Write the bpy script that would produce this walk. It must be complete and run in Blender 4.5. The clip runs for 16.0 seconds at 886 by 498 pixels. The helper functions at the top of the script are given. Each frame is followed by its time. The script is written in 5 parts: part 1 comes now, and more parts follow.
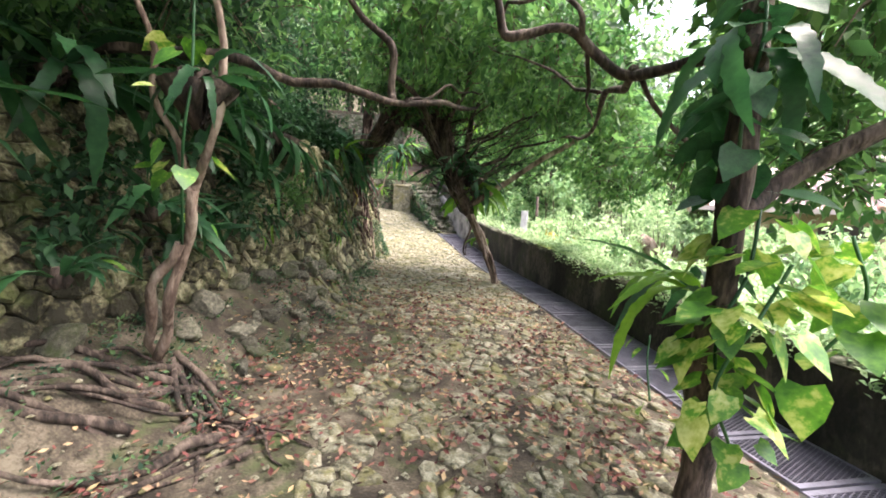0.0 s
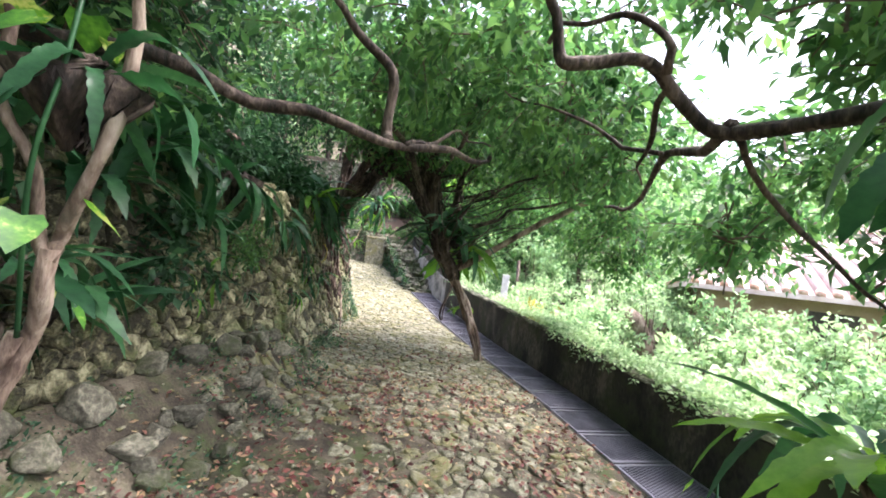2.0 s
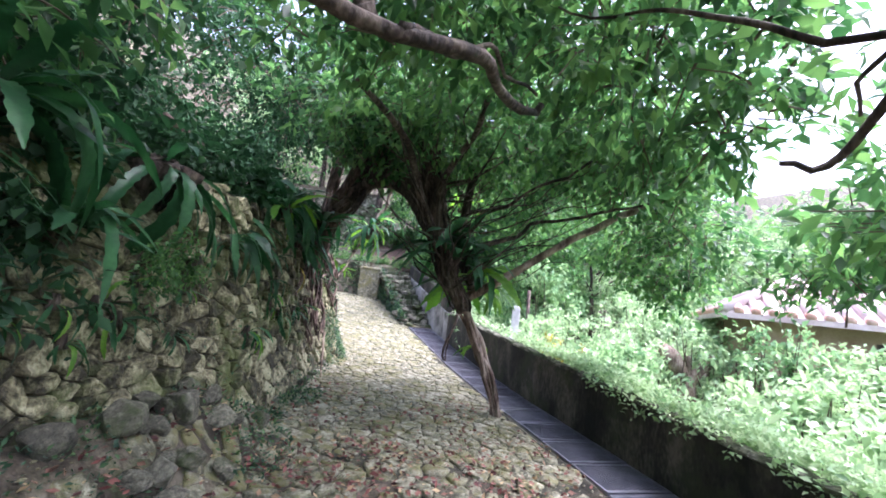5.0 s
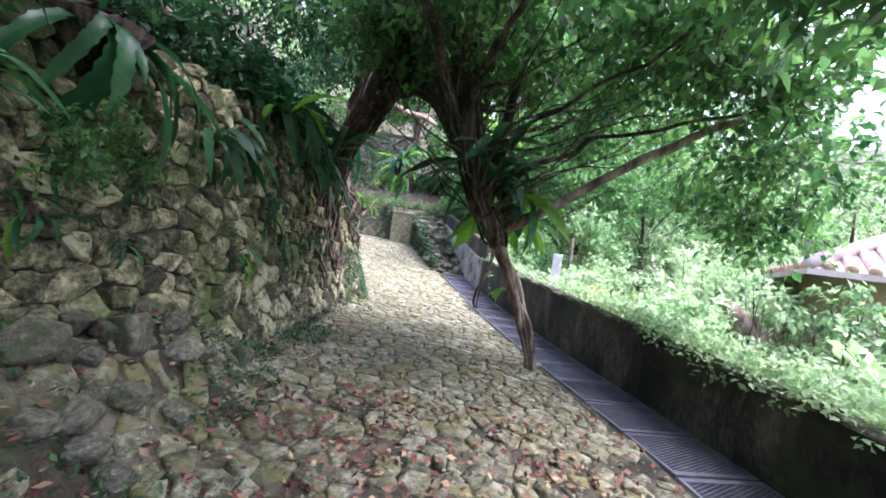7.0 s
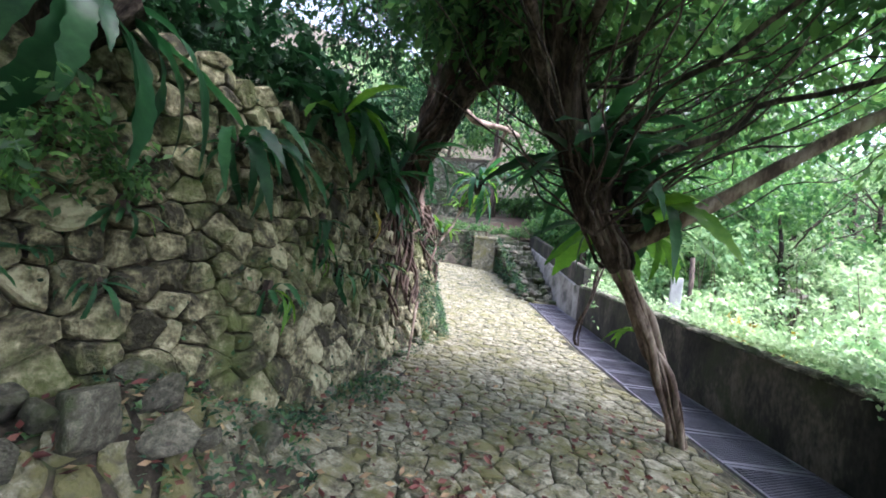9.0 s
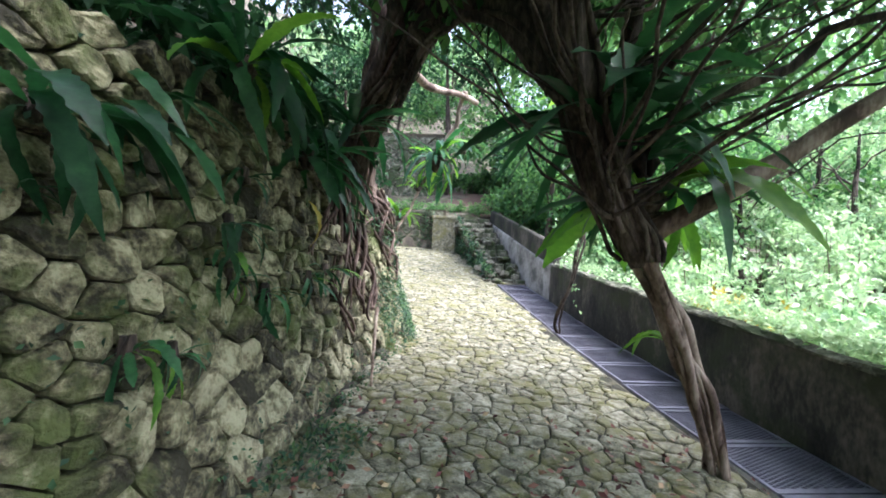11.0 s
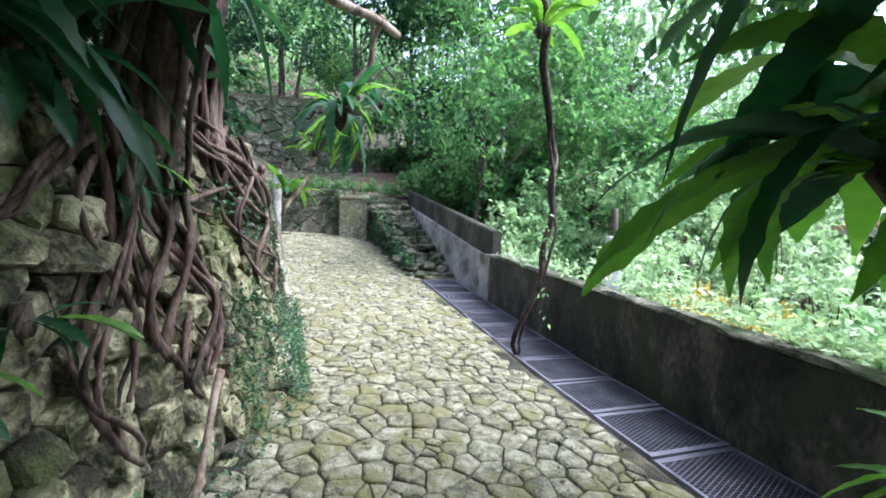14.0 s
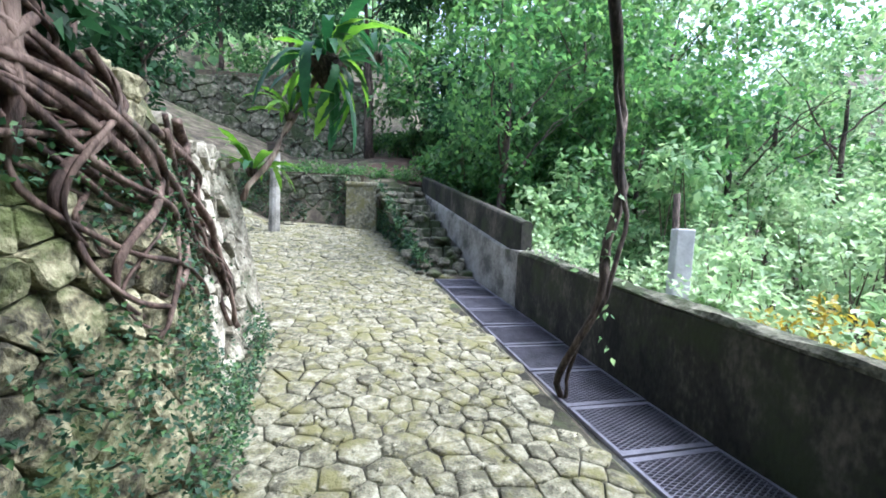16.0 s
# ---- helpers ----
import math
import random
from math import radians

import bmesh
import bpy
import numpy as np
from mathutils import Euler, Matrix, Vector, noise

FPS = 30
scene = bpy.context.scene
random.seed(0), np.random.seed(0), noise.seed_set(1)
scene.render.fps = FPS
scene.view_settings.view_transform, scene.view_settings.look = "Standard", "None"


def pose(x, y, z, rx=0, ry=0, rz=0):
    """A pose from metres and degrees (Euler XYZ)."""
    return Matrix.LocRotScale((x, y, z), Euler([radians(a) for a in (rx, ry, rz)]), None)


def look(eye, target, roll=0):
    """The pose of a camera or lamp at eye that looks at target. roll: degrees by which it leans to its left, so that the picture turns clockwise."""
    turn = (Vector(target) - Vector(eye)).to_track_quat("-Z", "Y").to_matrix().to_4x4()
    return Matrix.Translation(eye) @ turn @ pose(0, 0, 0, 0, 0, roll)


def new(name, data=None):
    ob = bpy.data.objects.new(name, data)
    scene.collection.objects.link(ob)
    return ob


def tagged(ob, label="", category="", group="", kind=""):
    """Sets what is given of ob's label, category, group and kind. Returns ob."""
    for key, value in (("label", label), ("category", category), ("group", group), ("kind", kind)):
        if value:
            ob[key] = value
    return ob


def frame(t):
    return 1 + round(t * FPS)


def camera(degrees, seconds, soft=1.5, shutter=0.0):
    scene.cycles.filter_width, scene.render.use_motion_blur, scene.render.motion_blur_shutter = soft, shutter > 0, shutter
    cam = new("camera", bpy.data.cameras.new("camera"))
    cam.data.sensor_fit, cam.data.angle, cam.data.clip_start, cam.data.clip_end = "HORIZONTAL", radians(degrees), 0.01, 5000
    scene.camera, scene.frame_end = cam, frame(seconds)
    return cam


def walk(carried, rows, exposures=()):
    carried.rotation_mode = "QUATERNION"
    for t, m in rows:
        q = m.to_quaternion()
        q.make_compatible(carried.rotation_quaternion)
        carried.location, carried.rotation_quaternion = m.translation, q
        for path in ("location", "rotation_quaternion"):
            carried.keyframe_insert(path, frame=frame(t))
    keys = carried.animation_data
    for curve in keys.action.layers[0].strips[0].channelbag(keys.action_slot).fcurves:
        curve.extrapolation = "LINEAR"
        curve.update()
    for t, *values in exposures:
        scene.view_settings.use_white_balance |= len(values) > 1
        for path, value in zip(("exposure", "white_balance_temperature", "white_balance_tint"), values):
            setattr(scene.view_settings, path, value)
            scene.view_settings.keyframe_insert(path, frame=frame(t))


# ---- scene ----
cam = camera(94.5, 16.0, soft=1.8)
PATH = [
    (0, (0.036, -0.291, 1.595), (0.002, 1.701, 1.422), 3.3),
    (0.5, (-0.045, -0.002, 1.651), (-0.065, 1.998, 1.626), 3.2),
    (1, (-0.068, 0.217, 1.682), (-0.098, 2.217, 1.718), 6.0),
    (1.5, (-0.08, 0.45, 1.725), (-0.159, 2.447, 1.795), 8.7),
    (2, (-0.206, 0.665, 1.757), (-0.113, 2.661, 1.855), 7.1),
    (2.5, (-0.225, 0.891, 1.739), (-0.2, 2.884, 1.907), 5.5),
    (3, (-0.229, 1.134, 1.741), (-0.161, 3.117, 1.993), 5.9),
    (3.2, (-0.243, 1.249, 1.727), (-0.165, 3.229, 1.997), 5.6),
    (5.3, (-0.252, 2.153, 1.666), (-0.168, 4.134, 1.927), 6.7),
    (5.5, (-0.217, 2.226, 1.64), (-0.17, 4.207, 1.909), 7.6),
    (6, (-0.231, 2.473, 1.594), (-0.116, 4.461, 1.778), 6.5),
    (6.5, (-0.2, 2.712, 1.554), (-0.08, 4.704, 1.674), 7.0),
    (7, (-0.099, 2.965, 1.457), (-0.161, 4.964, 1.473), 8.7),
    (7.5, (-0.095, 3.202, 1.478), (-0.3, 5.183, 1.657), 9.5),
    (8, (-0.122, 3.463, 1.49), (-0.348, 5.448, 1.583), 7.3),
    (8.5, (-0.126, 3.75, 1.466), (-0.483, 5.716, 1.53), 7.8),
    (9, (-0.246, 4.005, 1.458), (-0.719, 5.946, 1.551), 7.0),
    (9.2, (-0.279, 4.102, 1.474), (-0.713, 6.052, 1.58), 6.9),
    (11.3, (-0.57, 5.069, 1.651), (-0.816, 7.053, 1.63), 2.8),
    (11.5, (-0.604, 5.205, 1.662), (-0.839, 7.191, 1.631), 3.2),
    (12, (-0.697, 5.536, 1.693), (-0.73, 7.536, 1.695), 2.0),
    (12.5, (-0.769, 5.933, 1.655), (-0.765, 7.93, 1.757), 2.2),
    (13, (-0.828, 6.272, 1.712), (-0.652, 8.264, 1.728), 2.8),
    (13.5, (-0.876, 6.559, 1.743), (-0.532, 8.529, 1.743), 1.4),
    (14, (-0.801, 6.891, 1.725), (-0.621, 8.882, 1.664), 2.2),
    (14.5, (-0.821, 7.237, 1.727), (-0.573, 9.222, 1.69), 2.9),
    (15, (-0.821, 7.575, 1.747), (-0.624, 9.565, 1.747), 2.4),
    (15.5, (-0.728, 7.898, 1.718), (-0.712, 9.897, 1.635), 2.7),
    (16, (-0.654, 8.233, 1.733), (-0.563, 10.228, 1.625), 2.4),
]
walk(cam, [(t, look(eye, target, roll)) for t, eye, target, roll in PATH], exposures=[(0.0, 2.6, 6800, 21), (1.0, 2.68, 6600, 20), (2.0, 2.72, 6350, 20), (3.0, 2.65, 5900, 23), (6.0, 2.6, 5700, 26), (9.0, 2.5, 5800, 21), (11.5, 2.6, 5800, 15), (12.5, 2.65, 5800, 13), (14.0, 2.2, 5600, 12), (16.0, 2.05, 5550, 12)])

# ---------------- light ----------------
SUN_EL, SUN_AZ = 60.0, 92.0
world = bpy.data.worlds.new("sky")
scene.world = world
world.use_nodes = True
wn = world.node_tree
sky = wn.nodes.new("ShaderNodeTexSky")
sky.sky_type, sky.sun_disc = "NISHITA", False
sky.sun_elevation, sky.sun_rotation = radians(SUN_EL), radians(SUN_AZ)
sky.dust_density, sky.air_density = 4.0, 1.0
wn.nodes["Background"].inputs["Strength"].default_value = 0.15
haze = wn.nodes.new("ShaderNodeHueSaturation")
haze.inputs["Saturation"].default_value = 0.6
wn.links.new(sky.outputs[0], haze.inputs["Color"])
wn.links.new(haze.outputs[0], wn.nodes["Background"].inputs["Color"])
sun = new("sun", bpy.data.lights.new("sun", "SUN"))
sun.data.energy, sun.data.angle, sun.data.color = 1.6, radians(35), (1.0, 0.98, 0.94)
_a, _e = radians(SUN_AZ), radians(SUN_EL)
sun.matrix_world = look((math.sin(_a) * math.cos(_e) * 30, math.cos(_a) * math.cos(_e) * 30, math.sin(_e) * 30), (0, 0, 0))

# ---------------- the lie of the land ----------------
GY = [-6, 3, 6, 9, 11, 15.4, 20, 25]
GZ = [-0.15, 0.03, 0.24, 0.33, 0.42, 0.80, 1.48, 2.3]
GW = 0.73          # width of the drain
KX = 0.9766        # lateral scale of the slanting drain line


def sstep(a, b, v):
    u = min(1.0, max(0.0, (v - a) / (b - a)))
    return u * u * (3 - 2 * u)


def path_z(x, y):
    return float(np.interp(y, GY, GZ)) - 0.04 * max(-4, min(3, x))


def drain_x(y):
    return 2.9 - 0.22 * y


def wall_x(y):
    return float(np.interp(y, [-8, 2, 4.6, 6.2, 10.2, 11.3, 12.3], [-2.7, -2.45, -2.15, -1.8, -1.75, -2.05, -2.25]))


def par_top(y):
    return float(np.interp(y, [-4, 5.2, 7.4, 9, 11, 13.9], [0.28, 0.75, 0.93, 1.05, 1.2, 1.43]))


def land(x, y):
    """Height of the bare ground."""
    g = path_z(x, y)
    w = (x - drain_x(y)) * KX
    n = noise.noise((x * 0.35, y * 0.35, 3.0))
    z = g + 0.015 * noise.noise((x * 2.2, y * 2.2, 0))
    if y < 16.2:
        if w > 0.004 and y < 15.42:
            z = g - 0.42
        if w > GW + 0.15:
            z = -0.35 + 0.12 * n + 0.02 * y
            if x > 14:
                z -= min(6.0, (x - 14) * 0.12)
    else:
        if w > GW + 0.4:
            k = sstep(16.2, 20, y)
            z = (-0.35 + 0.02 * y) * (1 - k) + k * (1.0 + 0.12 * (y - 20)) + 0.2 * n
            if x > 14:
                z -= min(6.0, (x - 14) * 0.12) * (1 - sstep(20, 40, y))
        elif y > 20.6:
            z = 2.95 + 0.22 * (y - 20.6) + 0.3 * n
    # terrace behind the left wall
    if y < 12.3:
        d = wall_x(y) - x
        z += 2.0 * sstep(0.62, 0.9, d) + max(0, d - 0.9) * 0.34 + 2.6 * sstep(1.3, 4.0, d) * sstep(11.5, 8.0, y)
    else:
        d = -5.0 - x
        z += max(0, d) * 0.4 * sstep(12.3, 14, y)
    # bank of stones at the foot of the wall
    if y < 6.6:
        z += 0.48 * sstep(0.0, 0.75, wall_x(y) + 0.75 - x) * sstep(6.6, 5.4, y) * sstep(-4, 1, y)
    if y > 20.4 and x < -1.0:
        z = max(z, 2.95 + 0.3 * (y - 20.4) + 0.25 * n)
    if y > 34:
        z += min(14, (y - 34) * 0.35)
    if x > 40:
        z += min(16, (x - 40) * 0.3)
    return z


# ---------------- helpers ----------------
def mesh_ob(name, verts, faces, mat=None, smooth=False, parent=None):
    me = bpy.data.meshes.new(name)
    me.from_pydata([tuple(v) for v in verts], [], [tuple(f) for f in faces])
    me.update()
    if mat:
        me.materials.append(mat)
    if smooth:
        me.polygons.foreach_set("use_smooth", [True] * len(me.polygons))
    ob = new(name, me)
    if parent:
        ob.parent = parent
    return ob


def part_of(parent, name, me, m=None):
    ob = new(name, me)
    ob.parent = parent
    if m is not None:
        ob.matrix_basis = m
    return ob


class Heap:
    """Collects verts and faces of one mesh."""

    def __init__(self):
        self.v, self.f = [], []

    def add(self, verts, faces):
        k = len(self.v)
        self.v += [tuple(p) for p in verts]
        self.f += [tuple(i + k for i in f) for f in faces]

    def tube(self, pts, radii, seg=7, rough=0.0, flat=1.0):
        pts = [Vector(p) for p in pts]
        n = len(pts)
        if not hasattr(radii, "__len__"):
            radii = [radii] * n
        verts, faces, up = [], [], Vector((0.31, 0.2, 0.93))
        for i, p in enumerate(pts):
            d = (pts[min(i + 1, n - 1)] - pts[max(i - 1, 0)]).normalized()
            a = d.cross(up)
            if a.length < 0.05:
                a = d.cross(Vector((1, 0, 0)))
            a.normalize()
            b = d.cross(a)
            for j in range(seg):
                t = 2 * math.pi * j / seg
                r = radii[i] * (1 + rough * noise.noise(p * 4.3 + Vector((math.cos(t) * 1.7, math.sin(t) * 1.7, 0))))
                verts.append(p + a * (math.cos(t) * r) + b * (math.sin(t) * r * flat))
        for i in range(n - 1):
            for j in range(seg):
                k, l = i * seg + j, i * seg + (j + 1) % seg
                faces.append((k, l, l + seg, k + seg))
        faces.append(tuple(reversed(range(seg))))
        faces.append(tuple(range((n - 1) * seg, n * seg)))
        self.add(verts, faces)

    def box(self, m, sx, sy, sz):
        c = [m @ Vector((x * sx / 2, y * sy / 2, z * sz / 2)) for x in (-1, 1) for y in (-1, 1) for z in (-1, 1)]
        self.add(c, [(0, 1, 3, 2), (4, 6, 7, 5), (0, 4, 5, 1), (2, 3, 7, 6), (0, 2, 6, 4), (1, 5, 7, 3)])

    def ob(self, name, mat, smooth=False, parent=None):
        return mesh_ob(name, self.v, self.f, mat, smooth, parent)


def spline(pts, n):
    """Catmull-Rom through pts."""
    P = [Vector(p) for p in pts]
    P = [P[0] * 2 - P[1]] + P + [P[-1] * 2 - P[-2]]
    out = []
    for i in range(n):
        u = i / (n - 1) * (len(P) - 3)
        k = min(int(u), len(P) - 4)
        t = u - k
        a, b, c, d = P[k:k + 4]
        out.append(0.5 * ((2 * b) + (c - a) * t + (2 * a - 5 * b + 4 * c - d) * t * t + (3 * b - a - 3 * c + d) * t ** 3))
    return out


def wander(pts, n, amount, seed):
    """A smooth line through pts with a natural wobble."""
    out = spline(pts, n)
    for i, p in enumerate(out):
        k = min(1.0, i / 2.0, (n - 1 - i) / 2.0)
        out[i] = p + Vector((noise.noise(p * 2.1 + Vector((seed, 0, 0))), noise.noise(p * 2.1 + Vector((0, seed, 7))), noise.noise(p * 2.1 + Vector((5, 0, seed))))) * amount * k
    return out


def taper(r0, r1, n, power=1.0):
    return [r0 + (r1 - r0) * (i / (n - 1)) ** power for i in range(n)]


def leaves_mesh(name, at, ways, sizes, mat, parent=None, width=0.42, droop=0.15, simple=False):
    """Many small folded leaves in one mesh. at: bases, ways: directions."""
    at, ways, sizes = np.asarray(at, float), np.asarray(ways, float), np.asarray(sizes, float)
    n = len(at)
    ways /= np.linalg.norm(ways, axis=1)[:, None] + 1e-9
    side = np.cross(ways, np.random.normal(0, 0.5, (n, 3)) + (0, 0, 1.0))
    side /= np.linalg.norm(side, axis=1)[:, None] + 1e-9
    nor = np.cross(side, ways)
    L = sizes[:, None]
    mid = at + ways * L * 0.48
    w = L * width * (0.85 + 0.3 * np.random.rand(n, 1))
    tip = at + ways * L - nor * L * droop
    if simple:
        v = np.stack([at, mid + side * w * 0.5, tip, mid - side * w * 0.5], 1).reshape(-1, 3)
        base = np.arange(n)[:, None] * 4
        idx = (base + np.array([[0, 1, 2, 3]])).reshape(-1)
        nf = n
    else:
        v = np.stack([at, mid + side * w * 0.5 + nor * w * 0.13, tip, mid - nor * w * 0.08, mid - side * w * 0.5 + nor * w * 0.13], 1).reshape(-1, 3)
        base = np.arange(n)[:, None] * 5
        idx = (base + np.array([[0, 1, 2, 3, 0, 3, 2, 4]])).reshape(-1)
        nf = 2 * n
    me = bpy.data.meshes.new(name)
    me.vertices.add(len(v))
    me.vertices.foreach_set("co", v.astype(np.float32).ravel())
    me.loops.add(len(idx))
    me.loops.foreach_set("vertex_index", idx.astype(np.int32))
    me.polygons.add(nf)
    me.polygons.foreach_set("loop_start", np.arange(nf, dtype=np.int32) * 4)
    me.update(calc_edges=True)
    me.materials.append(mat)
    ob = new(name, me)
    if parent:
        ob.parent = parent
    return ob


def clouds(blobs, clusters, per, spread, rng):
    """Leaf bases and directions in sprays inside ellipsoids (centre, radii)."""
    vol = np.array([b[1][0] * b[1][1] * b[1][2] for b in blobs]) ** 0.75
    pick = rng.choice(len(blobs), clusters, p=vol / vol.sum())
    cen = np.array([b[0] for b in blobs], float)[pick]
    rad = np.array([b[1] for b in blobs], float)[pick]
    d = rng.normal(0, 1, (clusters, 3))
    d /= np.linalg.norm(d, axis=1)[:, None]
    r = rng.random(clusters)[:, None] ** 0.45
    c = cen + d * r * rad
    out = d * 0.8 + rng.normal(0, 0.5, (clusters, 3))
    out[:, 2] -= 0.25
    out /= np.linalg.norm(out, axis=1)[:, None]
    k = rng.random((clusters, per, 1))
    at = c[:, None] + out[:, None] * (k - 0.5) * 2 * spread + rng.normal(0, spread * 0.22, (clusters, per, 3))
    ways = out[:, None] * 0.7 + rng.normal(0, 0.65, (clusters, per, 3))
    ways[..., 2] -= 0.15
    return at.reshape(-1, 3), ways.reshape(-1, 3), c, out


def twigs_into(heap, c, out, length, r, step=1):
    for i in range(0, len(c), step):
        a, d = Vector(c[i]), Vector(out[i])
        q = a - d * length
        q.z -= length * 0.1
        heap.tube([q, (q + a) / 2 + Vector((0, 0, 0.03)), a + d * length * 0.5], [r, r * 0.7, r * 0.3], 4)


# ---------------- materials ----------------
def mat(name, stops, scale=3.0, rough=0.8, bump=0.3, fine=40.0, metal=0.0, obj_rand=0.0, island=0.0, moss=None, moss_at=0.55, moss_scale=1.3, translucent=0.0, spec=0.4, stretch=(1, 1, 1), coords="Object", bump_dist=0.02, squeeze=1.0):
    m = bpy.data.materials.new(name)
    m.use_nodes = True
    nt = m.node_tree
    N, K = nt.nodes, nt.links
    bsdf = N["Principled BSDF"]
    tc = N.new("ShaderNodeTexCoord")
    geo = N.new("ShaderNodeNewGeometry")
    mp = N.new("ShaderNodeMapping")
    mp.inputs["Scale"].default_value = stretch
    K.new(geo.outputs["Position"] if coords == "World" else tc.outputs["Object"], mp.inputs["Vector"])
    vec = mp.outputs["Vector"]
    info = N.new("ShaderNodeObjectInfo")
    if obj_rand > 0:
        off = N.new("ShaderNodeVectorMath")
        off.operation = "MULTIPLY_ADD"
        K.new(info.outputs["Random"], off.inputs[0])
        off.inputs[1].default_value = (17, 31, 11)
        K.new(vec, off.inputs[2])
        vec = off.outputs[0]
    n1 = N.new("ShaderNodeTexNoise")
    n1.inputs["Scale"].default_value, n1.inputs["Detail"].default_value, n1.inputs["Roughness"].default_value = scale, 6, 0.65
    K.new(vec, n1.inputs["Vector"])
    n2 = N.new("ShaderNodeTexNoise")
    n2.inputs["Scale"].default_value, n2.inputs["Detail"].default_value = fine, 5
    K.new(vec, n2.inputs["Vector"])
    ramp = N.new("ShaderNodeValToRGB")
    while len(ramp.color_ramp.elements) < len(stops):
        ramp.color_ramp.elements.new(0.5)
    for e, (p, c) in zip(ramp.color_ramp.elements, stops):
        p = 0.5 + (p - 0.5) * squeeze
        e.position, e.color = p, (*c, 1)
    fac = n1.outputs["Fac"]

    def math2(op, a, b):
        q = N.new("ShaderNodeMath")
        q.operation = op
        for s, v in zip(q.inputs, (a, b)):
            if isinstance(v, (int, float)):
                s.default_value = v
            else:
                K.new(v, s)
        return q.outputs[0]

    fac = math2("ADD", fac, math2("MULTIPLY", math2("SUBTRACT", n2.outputs["Fac"], 0.5), 0.35))
    if obj_rand > 0:
        fac = math2("ADD", fac, math2("MULTIPLY", math2("SUBTRACT", info.outputs["Random"], 0.5), obj_rand))
    if island > 0:
        fac = math2("ADD", fac, math2("MULTIPLY", math2("SUBTRACT", geo.outputs["Random Per Island"], 0.5), island))
    K.new(fac, ramp.inputs["Fac"])
    col = ramp.outputs["Color"]
    if moss:
        n3 = N.new("ShaderNodeTexNoise")
        n3.inputs["Scale"].default_value, n3.inputs["Detail"].default_value, n3.inputs["Roughness"].default_value = moss_scale, 7, 0.7
        K.new(geo.outputs["Position"], n3.inputs["Vector"])
        mr = N.new("ShaderNodeMapRange")
        mr.inputs["From Min"].default_value, mr.inputs["From Max"].default_value = moss_at, moss_at + 0.12
        K.new(n3.outputs["Fac"], mr.inputs["Value"])
        mx = N.new("ShaderNodeMix")
        mx.data_type = "RGBA"
        K.new(mr.outputs[0], mx.inputs["Factor"])
        K.new(col, mx.inputs["A"])
        mx.inputs["B"].default_value = (*moss, 1)
        col = mx.outputs["Result"]
    K.new(col, bsdf.inputs["Base Color"])
    bsdf.inputs["Metallic"].default_value = metal
    bsdf.inputs["Specular IOR Level"].default_value = spec
    K.new(math2("ADD", rough - 0.12, math2("MULTIPLY", n2.outputs["Fac"], 0.24)), bsdf.inputs["Roughness"])
    if bump > 0:
        b = N.new("ShaderNodeBump")
        b.inputs["Strength"].default_value, b.inputs["Distance"].default_value = bump, bump_dist
        K.new(math2("ADD", n1.outputs["Fac"], math2("MULTIPLY", n2.outputs["Fac"], 0.5)), b.inputs["Height"])
        K.new(b.outputs[0], bsdf.inputs["Normal"])
    if translucent > 0:
        tr = N.new("ShaderNodeBsdfTranslucent")
        hs = N.new("ShaderNodeHueSaturation")
        hs.inputs["Value"].default_value, hs.inputs["Saturation"].default_value, hs.inputs["Hue"].default_value = 1.9, 1.08, 0.488
        K.new(col, hs.inputs["Color"])
        K.new(hs.outputs[0], tr.inputs["Color"])
        ms = N.new("ShaderNodeMixShader")
        ms.inputs[0].default_value = translucent
        K.new(bsdf.outputs[0], ms.inputs[1])
        K.new(tr.outputs[0], ms.inputs[2])
        K.new(ms.outputs[0], N["Material Output"].inputs["Surface"])
    return m


M_SOIL = mat("soil", [(0.25, (0.026, 0.021, 0.015)), (0.5, (0.068, 0.056, 0.039)), (0.75, (0.145, 0.125, 0.09))], 2.5, 0.95, 0.8, 60, moss=(0.055, 0.075, 0.025), moss_at=0.52, moss_scale=1.6, coords="World", squeeze=0.5)
M_PAVE = mat("paving_limestone", [(0.25, (0.075, 0.073, 0.048)), (0.42, (0.16, 0.152, 0.102)), (0.6, (0.235, 0.226, 0.158)), (0.8, (0.34, 0.33, 0.25))], 13.0, 0.85, 1.0, 75, obj_rand=0.12, island=0.12, moss=(0.15, 0.142, 0.06), moss_at=0.48, moss_scale=4.0, coords="World", squeeze=0.5)
M_WALL = mat("wall_limestone", [(0.25, (0.034, 0.031, 0.019)), (0.45, (0.128, 0.117, 0.068)), (0.6, (0.235, 0.217, 0.128)), (0.8, (0.40, 0.375, 0.24))], 9.0, 0.9, 1.0, 40, obj_rand=0.16, island=0.16, moss=(0.09, 0.11, 0.035), moss_at=0.52, moss_scale=1.8, coords="World", bump_dist=0.03, squeeze=0.5)
# soil colour darkened to give the paving gaps their shade
M_BED_SHADE = mat("gap_shaded_soil", [(0.3, (0.015, 0.014, 0.010)), (0.6, (0.045, 0.042, 0.028)), (0.8, (0.10, 0.095, 0.06))], 5, 0.95, 0.6, 60, moss=(0.045, 0.06, 0.02), moss_at=0.55, coords="World", squeeze=0.5)
M_STEP = mat("mossy_step_stone", [(0.25, (0.03, 0.03, 0.02)), (0.5, (0.10, 0.098, 0.07)), (0.8, (0.26, 0.25, 0.19))], 6.0, 0.9, 1.0, 40, moss=(0.04, 0.055, 0.022), moss_at=0.46, moss_scale=2.5, coords="World", squeeze=0.5)
